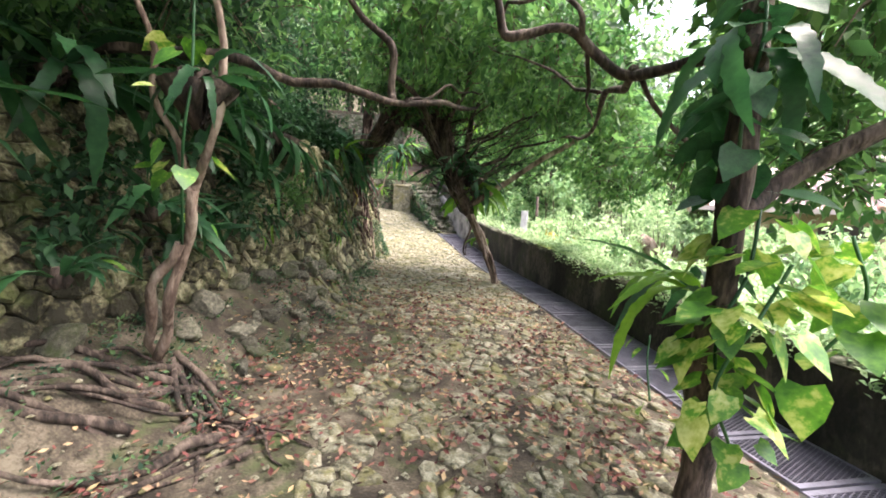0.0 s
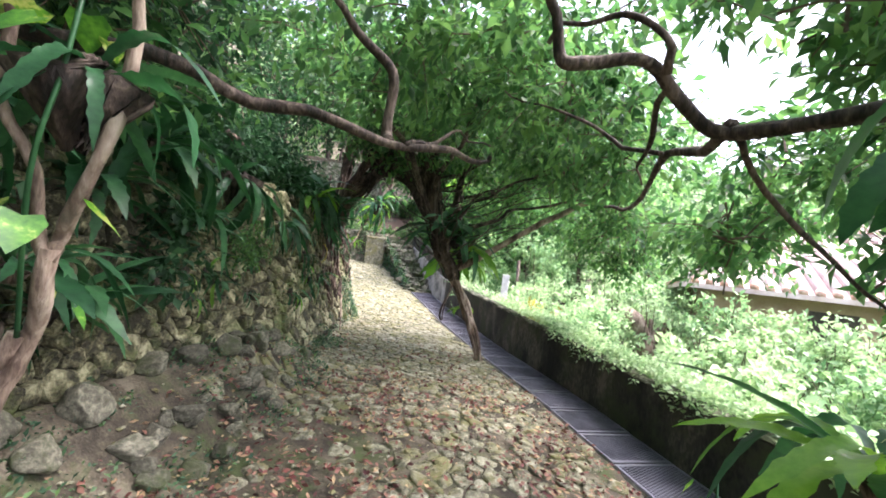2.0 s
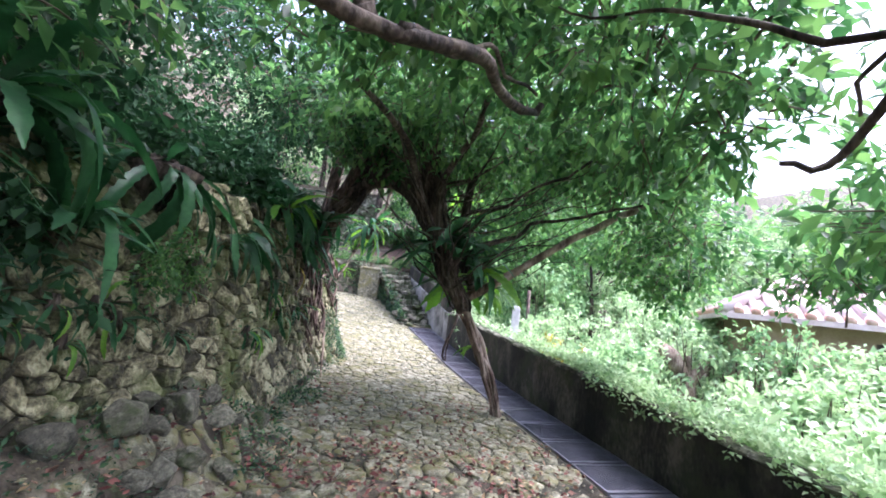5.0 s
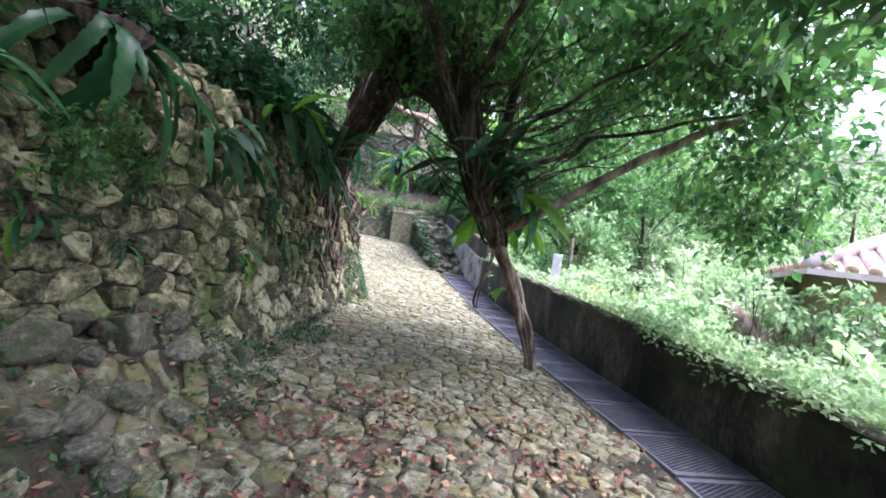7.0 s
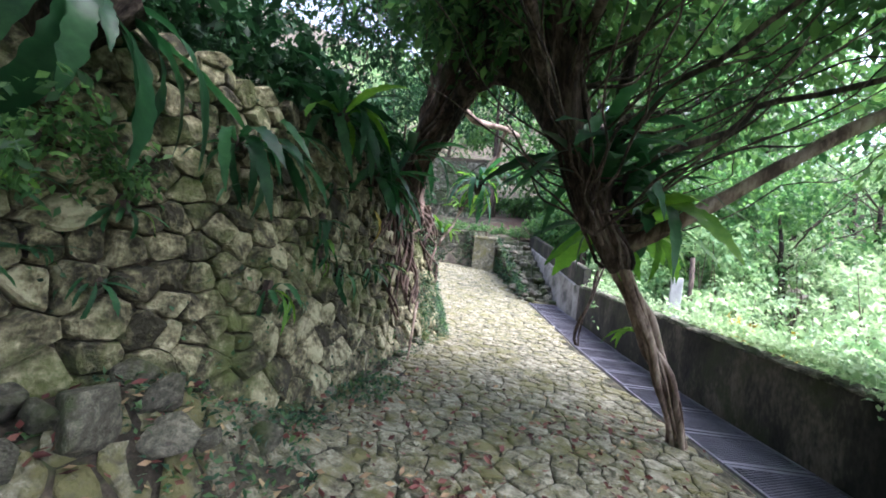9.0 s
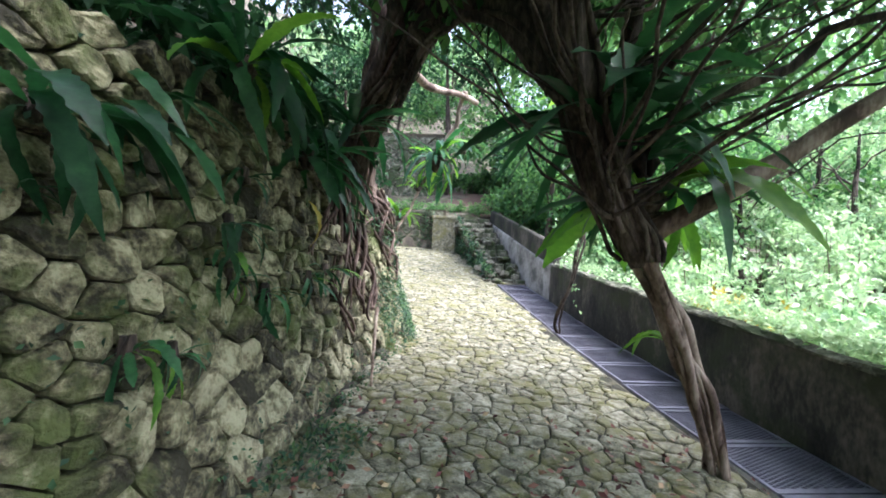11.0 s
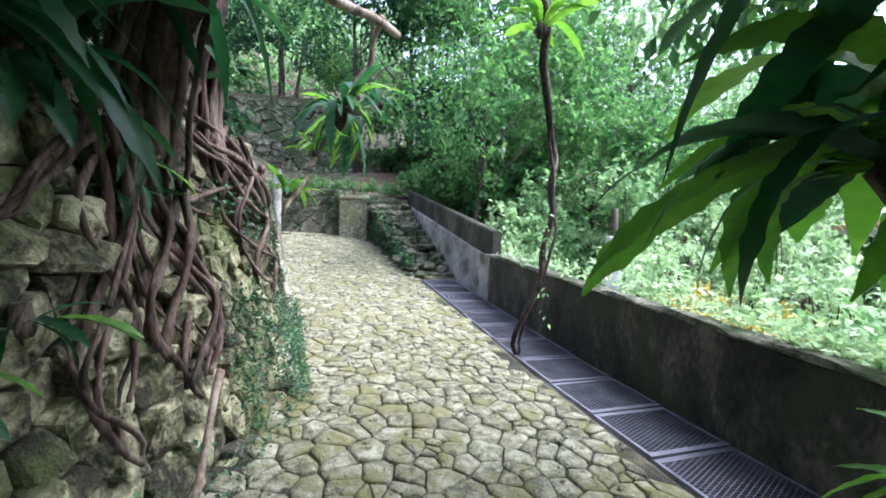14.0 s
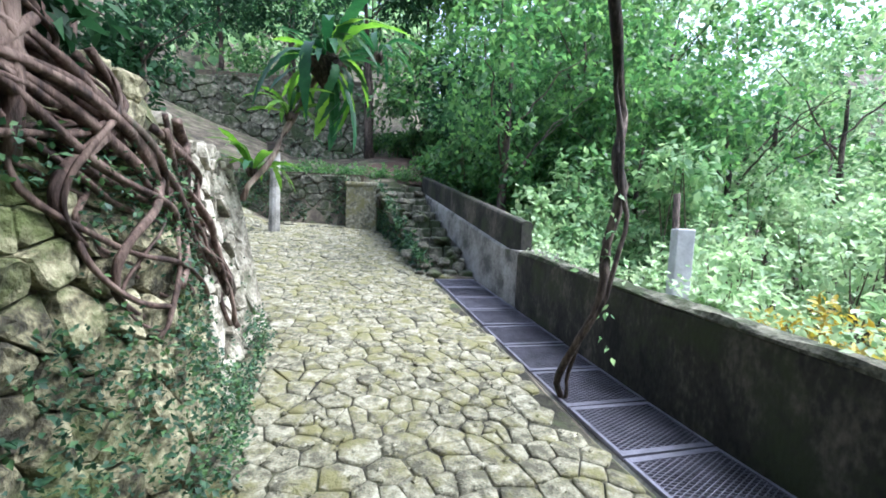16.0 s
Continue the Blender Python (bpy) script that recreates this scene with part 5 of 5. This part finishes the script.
house(26.0, 21.5, 3.2, 9.0, 6.0, 3.0, 1.9, -32, "further beige house with a faded orange tiled roof", door=True)

# white fence post behind the wall, and a wooden stake
fp = Heap()
fp.box(pose(2.33, 12.9, 0.55, 0, 1.2, -12), 0.2, 0.2, 2.55)
o = tagged(fp.ob("fence_post", M_POST), "weathered white concrete fence post behind the wall", "post")
bv = o.modifiers.new("worn", "BEVEL"); bv.width, bv.segments = 0.015, 2
fp = Heap()
fp.tube([(3.0, 14.0, -0.2), (2.97, 14.0, 1.2), (2.95, 14.02, 2.35)], [0.06, 0.05, 0.05], 8, 0.2)
tagged(fp.ob("wooden_stake", M_BARK, True), "bare brown wooden stake in the garden", "post")

# dead stump in the garden
st = new("tree_stump"); st.matrix_basis = pose(5.7, 10.9, land(5.7, 10.9))
tagged(st, "grey dead forked tree stump in the garden", "stump")
h = Heap(); h.tube(wander([(0, 0, -0.2), (0.02, 0, 0.45), (-0.12, 0.02, 0.9), (-0.42, 0, 1.3), (-0.55, 0, 1.4)], 13, 0.05, 2), taper(0.24, 0.12, 13), 10, 0.6); h.ob("trunk", M_ROOT, True, st)
h = Heap(); h.tube(wander([(0, 0, 0.5), (0.2, 0.05, 0.85), (0.5, 0.05, 1.15), (0.65, 0.1, 1.35)], 9, 0.04, 4), taper(0.15, 0.07, 9), 9, 0.6); h.ob("branch", M_ROOT, True, st)
h = Heap(); h.tube(wander([(0.1, 0, 0.7), (0.15, 0.1, 1.0), (0.12, 0.1, 1.3)], 7, 0.04, 6), taper(0.09, 0.04, 7), 8, 0.6); h.ob("branch", M_ROOT, True, st)
sv = []
for j in range(7):
    for i in range(9):
        a, b = 5.0 + 2.6 * i / 8, 9.4 + 1.9 * j / 6
        sv.append((a + 0.15 * noise.noise((a, b, 3)), b + 0.15 * noise.noise((b, a, 5)), land(a, b) + (-0.05 if i in (0, 8) or j in (0, 6) else 0.14 + 0.05 * noise.noise((a * 2, b * 2, 1)))))
gs = Heap()
gs.add(sv, [(j * 9 + i, j * 9 + i + 1, (j + 1) * 9 + i + 1, (j + 1) * 9 + i) for j in range(6) for i in range(8)])
tagged(gs.ob("bare_garden_ground", M_PALE, True), "pale bare stony ground round the dead stump", "ground", kind="structure")

# ---------------- bank: boulders, ground roots, litter ----------------
def boulder_me(seed):
    bm = bmesh.new()
    cr = random.Random(900 + seed)
    cuts = [(Vector((cr.gauss(0, 1), cr.gauss(0, 1), cr.gauss(0, 1))).normalized(), cr.uniform(0.55, 0.8)) for _ in range(9)]
    bmesh.ops.create_icosphere(bm, subdivisions=4, radius=1.0)
    for v_ in bm.verts:
        p = v_.co.copy()
        q = p * (1 + 0.32 * noise.noise(p * 1.1 + Vector((seed * 7, 0, 0))) + 0.10 * noise.noise(p * 3.2 + Vector((0, seed * 5, 0))))
        # broken faces
        for d, lim in cuts:
            o_ = q.dot(d) - lim
            if o_ > 0:
                q -= d * o_ * 0.93
        q += p * (0.035 * noise.noise(p * 7.0 + Vector((seed, 2, 0))))
        v_.co = q
    me = bpy.data.meshes.new("boulder")
    bm.to_mesh(me)
    bm.free()
    me.materials.append(M_BOULDER)
    me.polygons.foreach_set("use_smooth", [True] * len(me.polygons))
    return me


M_BOULDER = mat("boulder_limestone", [(0.25, (0.028, 0.027, 0.021)), (0.5, (0.11, 0.105, 0.078)), (0.8, (0.32, 0.30, 0.225))], 3.5, 0.9, 1.0, 22, obj_rand=0.2, moss=(0.06, 0.078, 0.028), moss_at=0.49, moss_scale=2.5)
BOULD = [boulder_me(i) for i in range(5)]
rr = random.Random(33)
spots = [(-2.0, 5.55, 0.17), (-1.95, 5.9, 0.15), (-1.9, 6.25, 0.13), (-1.85, 6.6, 0.13), (-1.85, 5.25, 0.2), (-2.0, 4.85, 0.2), (-2.1, 4.45, 0.17), (-1.75, 4.65, 0.13), (-2.2, 4.05, 0.2), (-1.85, 3.6, 0.17), (-2.2, 3.4, 0.2), (-2.3, 2.9, 0.18), (-1.65, 5.05, 0.13), (-1.6, 5.6, 0.12), (-1.55, 4.2, 0.1), (-1.6, 6.1, 0.1), (-1.75, 7.0, 0.12), (-1.72, 7.5, 0.12), (-1.7, 8.0, 0.1), (-2.05, 5.1, 0.13), (-2.1, 3.0, 0.14), (-2.4, 2.2, 0.2), (-1.45, 5.2, 0.09), (-1.7, 8.6, 0.12), (-1.75, 9.3, 0.13), (-1.45, 4.75, 0.1), (-1.9, 10.0, 0.12), (-1.95, 10.5, 0.1), (-1.5, 6.6, 0.08), (-1.7, 3.1, 0.12)] + [(-1.95 + 0.5 * rr.random(), 3.2 + 3.6 * rr.random(), 0.08 + 0.07 * rr.random()) for _ in range(26)]
for i, (x, y, s) in enumerate(spots):
    o = new("boulder", BOULD[i % 5])
    s *= 0.74 * rr.uniform(0.85, 1.2)
    o.matrix_basis = pose(x, y, land(x, y) + s * 0.42, rr.uniform(-25, 25), rr.uniform(-25, 25), rr.uniform(0, 360)) @ Matrix.Diagonal((s * rr.uniform(1, 1.35), s, s * rr.uniform(0.75, 0.95), 1))
    tagged(o, "rough weathered limestone boulder at the wall's foot", "boulder", "boulders at the wall's foot")

rr = random.Random(35)
for i in range(46):
    q = rr.random()
    y = 15.5 + 5.0 * q
    xl, xr = -0.75 - 1.35 * q, hi_x(y) - 0.2
    e_ = rr.random() ** 1.6
    x = xl + (xr - xl) * e_
    s = rr.uniform(0.10, 0.2)
    zt = path_z(-0.6, 15.6) + 0.05 + (y - 15.75) / 0.45 * 0.19
    o = new("rubble_stone", BOULD[i % 5])
    o.matrix_basis = pose(x, y, max(zt, path_z(x, y)) + s * 0.15, rr.uniform(-20, 20), rr.uniform(-20, 20), rr.uniform(0, 360)) @ Matrix.Diagonal((s * 1.25, s, s * 0.6, 1))
    tagged(o, "rough mossy stone loose on the old steps", "stone", "loose stones on the steps")
h = Heap()
rr = random.Random(44)
for i in range(25):
    x0, y0 = -2.0 + 1.15 * rr.random() ** 1.3, 2.75 - 0.8 * rr.random()
    x1, y1 = x0 - rr.uniform(0.7, 1.4), y0 - rr.uniform(0.8, 1.5)
    if i % 4 == 0:
        x0, y0, x1, y1 = -1.95, 2.7, rr.uniform(-1.3, -0.7), rr.uniform(1.2, 2.6)
    pts = []
    for q in (0, 0.2, 0.4, 0.6, 0.8, 1):
        x = x0 + (x1 - x0) * q + 0.07 * math.sin(q * 5 + i)
        y = y0 + (y1 - y0) * q + 0.05 * math.cos(q * 4 + i)
        pts.append((x, y, land(x, y) + 0.012 + (0.04 if q == 0 else 0)))
    h.tube(wander(pts, 18, 0.11, i), taper(rr.uniform(0.012, 0.036), 0.007, 18), 7, 0.5)
tagged(h.ob("surface_roots", M_BARK, True), "brown tree roots spreading over the soil", "roots", kind="stuff")

r = np.random.default_rng(50)
at, ways = [], []
while len(at) < 6500:
    x, y = r.uniform(-2.0, 2.3), r.uniform(0.2, 8.2)
    dens = 1.0 if y < 6.2 else 0.3
    dens *= 0.35 + 0.65 * (noise.noise((x * 1.3, y * 1.3, 8)) > -0.05)
    if x > drain_x(y) - 0.06 or r.random() > dens:
        continue
    at.append((x, y, land(x, y) + 0.035 + 0.02 * r.random()))
    ways.append((r.normal(), r.normal(), r.normal(0, 0.22)))
tagged(leaves_mesh("fallen_leaves", at, ways, r.uniform(0.035, 0.075, len(at)), M_LITTER, None, 0.5, droop=-0.12), "dry red-brown fallen leaves on the path", "leaf litter", kind="stuff")

gr_ = Heap()
rr = random.Random(91)
for i in range(2600):
    y = rr.uniform(0.4, 7.0) if rr.random() < 0.7 else rr.uniform(6.5, 15.0)
    x = rr.uniform(wall_x(y) + 0.1, drain_x(y) - 0.07)
    s = rr.uniform(0.008, 0.028)
    c = Vector((x, y, land(x, y) + 0.018 + (0.01 if y > 6 else 0.008)))
    v6 = [c + Vector((s * rr.uniform(0.6, 1.3) * dx, s * rr.uniform(0.6, 1.3) * dy, s * rr.uniform(0.4, 0.8) * dz)) for dx, dy, dz in ((1, 0.2, 0), (-1, -0.1, 0), (0.1, 1, 0), (-0.2, -1, 0), (0, 0, 1), (0, 0, -1))]
    gr_.add(v6, [(0, 2, 4), (2, 1, 4), (1, 3, 4), (3, 0, 4), (2, 0, 5), (1, 2, 5), (3, 1, 5), (0, 3, 5)])
tagged(gr_.ob("grit", M_PAVE), "loose grit and pebbles on the path", "gravel", kind="stuff")
# low plants over the bank
at, ways = [], []
for i in range(5200):
    y = r.uniform(1.5, 7.6)
    x = wall_x(y) + r.uniform(-0.2, 0.95) * (1.0 if y < 6.2 else 0.5)
    if noise.noise((x * 1.7, y * 1.7, 21)) < 0.0:
        continue
    at.append((x, y, land(x, y) + 0.03 + 0.05 * r.random()))
    ways.append((r.normal(0.2, 0.6), r.normal(0, 0.6), abs(r.normal(0.4, 0.4))))
tagged(leaves_mesh("bank_plants", at, ways, r.uniform(0.02, 0.055, len(at)), M_MOSSLEAF, None, 0.5), "small dark green plants and moss on the stony bank", "ground cover", kind="stuff")

# creeping plants on the wall's foot and its upper face
at, ways = [], []
for i in range(5200):
    y = r.uniform(-2, 11.9)
    if r.random() < 0.5:
        hgt = abs(r.normal(0, 0.16))
        if noise.noise((y * 1.1, 0, 3)) < -0.12 and y < 9:
            continue
    else:
        hgt = r.uniform(0.3, 1.9)
        if y > 10.75 or noise.noise((y * 0.9, hgt * 1.6, 5)) < 0.22 - (0.25 if y > 9.6 else 0) - (0.1 if y < 4 else 0):
            continue
    off = abs(r.normal(0.05, 0.03))
    p = wall_point(y, hgt, off + (0.12 if hgt < 0.2 else 0.02))
    at.append((p[0], p[1], max(p[2], land(p[0], p[1]) + 0.01)))
    ways.append((abs(r.normal(0.5, 0.5)), r.normal(0, 0.6), r.normal(0.1, 0.6)))
for i in range(10500):
    y = r.uniform(9.3, 12.2)
    hgt = r.uniform(0.0, 1.6)
    if noise.noise((y * 1.5, hgt * 1.5, 15)) < (-0.25 if y > 9.8 else 0.1) or (y > 10.75 and hgt > 0.35 and r.random() < 0.985):
        continue
    p = wall_point(y, hgt, abs(r.normal(0.06, 0.03)) + 0.12 * (1 - min(1, hgt / 0.5)))
    at.append((p[0], p[1], max(p[2], land(p[0], p[1]) + 0.01)))
    ways.append((abs(r.normal(0.5, 0.5)), r.normal(0, 0.6), r.normal(0.1, 0.6)))
tagged(leaves_mesh("wall_plants", at, ways, r.uniform(0.018, 0.044, len(at)), M_MOSSLEAF, None, 0.6), "small green creeping plants on the stone wall", "creeper", kind="stuff")

at, ways = [], []
for i in range(9000):
    k_ = r.random()
    if k_ < 0.3:
        x, z = r.uniform(-9.4, -2.9), r.uniform(1.6, 3.2)
        if noise.noise((x * 0.9, z * 0.9, 2)) < -0.05:
            continue
        p = (x, 20.36, z)
    elif k_ < 0.7:
        x, z = r.uniform(-13, -3.2), r.uniform(2.2, 7.4)
        if noise.noise((x * 0.5, z * 0.5, 2)) < -0.1:
            continue
        p = (x, 24.38 + 0.07 * (x + 8.5) + 0.105 * (z - 4.6), z)
    else:
        q = r.random()
        y = 15.7 + 4.6 * q
        x = -0.72 - 1.4 * q + abs(r.normal(0, 0.12)) - 0.03
        z = path_z(x, y) + r.random() * (0.25 + 1.25 * q)
        if noise.noise((y * 2, z * 2, 2)) < -0.1:
            continue
        p = (x, y, z)
    at.append(p)
    ways.append((r.normal(-0.2, 0.6), -abs(r.normal(0.4, 0.4)), r.normal(0.1, 0.6)))
tagged(leaves_mesh("far_wall_plants", at, ways, r.uniform(0.05, 0.12, len(at)), M_MOSSLEAF, None, 0.6), "green creepers on the old walls and steps", "creeper", kind="stuff")

# variegated climber on the tree beside the drain
def heart_me(name, m_):
    v = [(0, 0, 0), (-0.32, -0.1, 0.05), (-0.46, 0.2, 0.06), (-0.34, 0.6, 0.0), (0, 1.05, -0.16), (0.34, 0.6, 0.0), (0.46, 0.2, 0.06), (0.32, -0.1, 0.05), (0, 0.35, -0.04), (0, 0.7, -0.07)]
    f = [(0, 1, 2, 8), (8, 2, 3, 9), (9, 3, 4), (0, 8, 6, 7), (8, 9, 5, 6), (9, 4, 5)]
    me = bpy.data.meshes.new(name)
    me.from_pydata(v, [], f)
    me.materials.append(m_)
    me.polygons.foreach_set("use_smooth", [True] * len(f))
    return me


M_POTHOS = mat("variegated_leaf", [(0.32, (0.035, 0.13, 0.02)), (0.5, (0.09, 0.25, 0.035)), (0.58, (0.30, 0.38, 0.10)), (0.75, (0.48, 0.54, 0.24))], 1.6, 0.45, 0.1, 6, obj_rand=0.25, translucent=0.35, spec=0.5)
HEART = heart_me("leaf", M_POTHOS)


BROAD = heart_me("leaf", M_FERN)


def climber(line, count, size, seed, label, leaf_me=None):
    rr = random.Random(seed)
    root = new("climber")
    root.matrix_basis = Matrix.Translation(line[0])
    tagged(root, label, "climber")
    base = Vector(line[0])
    pts = spline(line, 40)
    for i in range(count):
        p = rr.choice(pts)
        a = rr.uniform(0, 360)
        s = size * rr.uniform(0.6, 1.3)
        off = Vector((math.sin(-radians(a)), math.cos(radians(a)), 0)) * rr.uniform(0.06, 0.2)
        part_of(root, "leaf", leaf_me or HEART, Matrix.Translation(p - base + off + Vector((0, 0, rr.uniform(-0.1, 0.1)))) @ pose(0, 0, 0, rr.uniform(-65, -5), rr.uniform(-25, 25), a) @ Matrix.Diagonal((s, s, s, 1)))
    hh = Heap()
    hh.tube([q - base for q in pts], 0.009, 5)
    hh.ob("vine", M_FERN, True, root)


climber([(1.42, 1.72, 0.75), (1.3, 1.6, 1.1), (1.42, 1.62, 1.4), (1.5, 1.7, 1.7)], 42, 0.17, 61, "climber with large green and yellow heart-shaped leaves")
climber([(1.45, 1.65, 0.55), (1.25, 1.5, 0.9), (1.4, 1.5, 1.2), (1.6, 1.6, 1.45)], 36, 0.15, 67, "climber with large glossy green heart-shaped leaves")
climber([(1.75, 1.6, 1.0), (1.95, 1.6, 1.3), (1.9, 1.65, 1.6)], 16, 0.19, 62, "climber with large pale yellow-green leaves")
climber([(1.38, 1.7, 1.75), (1.3, 1.6, 2.1), (1.35, 1.6, 2.45), (1.4, 1.7, 2.75)], 30, 0.17, 65, "climber with big dark hanging leaves", leaf_me=BROAD)
climber([(-1.7, 2.32, 1.3), (-1.55, 2.1, 1.9), (-1.5, 2.1, 2.3), (-1.55, 2.2, 2.8)], 14, 0.12, 63, "yellow-green climber on the slim tree")
climber([(1.7, 2.9, 0.2), (1.75, 3.1, 0.45), (1.8, 3.2, 0.65)], 6, 0.12, 64, "low green climber at the drain's edge")

# squared stone at the wall's foot, and a fallen stick
sq = Heap()
sq.box(pose(-1.98, 10.7, 0.68, 3, -4, 12), 0.22, 0.26, 0.5)
o = tagged(sq.ob("squared_stone", M_PAVE), "yellowish squared stone set against the wall", "stone")
bv = o.modifiers.new("worn", "BEVEL"); bv.width, bv.segments = 0.025, 2
sq = Heap()
sq.tube(wander([(-1.55, 8.35, 0.42), (-1.62, 8.6, 0.62), (-1.68, 8.85, 0.82), (-1.74, 9.1, 0.98)], 10, 0.03, 3), taper(0.012, 0.022, 10), 6, 0.3)
tagged(sq.ob("fallen_stick", M_ROOT, True), "pale dead stick leaning on the wall", "stick")

# yellowed frond on the wall
yf = frond_me("frond", 0.4, 0.05, 0.7, M_LEAF_Y, 0.1, 5)
o = new("withered_frond", yf)
o.matrix_basis = pose(-1.93, 7.8, 1.95, -70, 10, -80)
tagged(o, "yellow withered fern frond hanging on the wall", "frond")

# ---------------- pieces: paving, wall stones ----------------
# thin sheet just above the ground; its dark colour paints shade into the gaps
bed = Heap()
bys = [5.75 + 0.2 * i for i in range(71)]
bv_, nb = [], 15
for y in bys:
    x0, x1 = wall_x(y) - 0.1 if y < 12.3 else -5.8, drain_x(y) - 0.05 if y < 15.6 else -0.62 - (y - 15.6) * 0.33
    for i in range(nb):
        x = x0 + (x1 - x0) * i / (nb - 1)
        bv_.append((x, y + 0.12 * math.sin(x * 5) * (y < 5.8), land(x, y) + 0.006))
bed.add(bv_, [(j * nb + i, j * nb + i + 1, (j + 1) * nb + i + 1, (j + 1) * nb + i) for j in range(len(bys) - 1) for i in range(nb - 1)])
tagged(bed.ob("path_bed", M_BED_SHADE, True), "earth bed between the paving stones, darkened for shade in the gaps", "path", kind="structure")
rng = random.Random(71)
pav = poisson(-5.8, 2.6, 0.3, 19.7, lambda x, y: 0.155 + 0.17 * noise.noise((x * 4.3, y * 4.3, 2)) + (0.03 if y > 12 else 0), rng, 52000)
loose = Heap()
npart = 0
for i, poly in cells(pav, 1.0):
    x, y = pav[i]
    if x > drain_x(y) - 0.11 - (0.0 if y < 15.4 else -0.6) or x < (wall_x(y) + 0.06 if y < 12.3 else -6):
        continue
    if y > 15.6 and x > -0.62 - (y - 15.6) * 0.33:
        continue
    if y < 4.7 and x < -0.75 + 0.2 * noise.noise((x * 2, y * 2, 5)) and rng.random() < 0.9:
        continue
    near = y > 5.9 + 0.12 * math.sin(x * 5)
    bare = sstep(5.9, 4.2, y)
    if not near and rng.random() < 0.06 + 0.2 * bare:
        continue
    sink = -0.002 if near else -0.012 - 0.014 * rng.random()
    place = lambda a, b, h_: (a, b, land(a, b) + h_ + sink)
    v, f = stone_geo(poly, 0.007 if near else 0.011, place, 0.024 if near else 0.036, 0.05, rng, 0.05 if near else 0.2, 0.25, 0.95, (0.05, 0.12))
    if 6.0 < y < 9.6 and npart < 300 and x > -1.7:
        c = Vector((x, y, land(x, y)))
        o = mesh_ob("paving_stone", [Vector(p) - c for p in v], f, M_PAVE, True, ground)
        o.matrix_basis = Matrix.Translation(c)
        npart += 1
    else:
        loose.add(v, f)
tagged(loose.ob("paving_stones", M_PAVE, True, ground), kind="stuff")

rng = random.Random(72)
ws_ = poisson(-3.0, 12.35, -0.05, 2.35, lambda y, z: 0.145 + 0.12 * noise.noise((y * 2.1, z * 2.1, 4)) + 0.06 * (z < 0.45), rng, 24000)
far_ = Heap()
pale_ = Heap()
npart = 0
for i, poly in cells(ws_, 1.12):
    y, z = ws_[i]
    if z > WALL_H(y) - 0.02:
        continue
    poly = [(min(p, 12.36), min(max(q, -0.1), WALL_H(y) + 0.02)) for p, q in poly]
    place = lambda a, b, h_: wall_point(a, b, h_ - 0.01)
    v, f = stone_geo(poly, 0.006, place, 0.04, 0.06, rng, 0.35, 0.8)
    f = [tuple(reversed(q)) for q in f]
    if y > 10.8:
        pale_.add(v, f)
    elif 4.5 < y < 10.8 and npart < 300:
        c = Vector(wall_point(y, z))
        o = mesh_ob("stone_block", [Vector(p) - c for p in v], f, M_WALL, False, wall_left)
        o.matrix_basis = Matrix.Translation(c)
        npart += 1
    else:
        far_.add(v, f)
tagged(far_.ob("stone_blocks", M_WALL, False, wall_left), kind="stuff")
tagged(pale_.ob("pale_stones", M_PALE, False, wall_left), "pale lime-stained stones at the wall's end", kind="stuff")

# far walls: stones as one part each
def face_stones(parent, x0, x1, z0, z1, place, dist, seed, name):
    rng = random.Random(seed)
    sd = poisson(x0, x1, z0, z1, lambda a, b: dist, rng, 2500)
    hh = Heap()
    for i, poly in cells(sd, 1.3):
        poly = [(min(max(p, x0), x1), min(max(q, z0), z1)) for p, q in poly]
        v, f = stone_geo(poly, 0.014, place, 0.05, 0.08, rng, 0.2, 0.5)
        hh.add(v, f)
    o = tagged(hh.ob(name, M_STEP, False, parent), kind="stuff")
    o.matrix_parent_inverse = parent.matrix_world.inverted()


face_stones(wall_return, -5.4, -2.35, 0.4, 2.2, lambda a, b, h_: (a - 0.2 * (b - 0.5) + 0.1, 12.42 - 0.05 * (b - 0.5) + h_ * 0.6, b), 0.2, 80, "stone_blocks")
face_stones(wall_gate, -9.4, -2.6, 1.4, 3.1, lambda a, b, h_: (a, 20.44 - h_, b), 0.3, 81, "stone_blocks")
face_stones(wall_rampart, -13.5, -3.2, 1.9, 7.2, lambda a, b, h_: (a, 24.45 + 0.07 * (a + 8.5) + 0.105 * (b - 4.6) - h_, b), 0.42, 82, "stone_blocks")
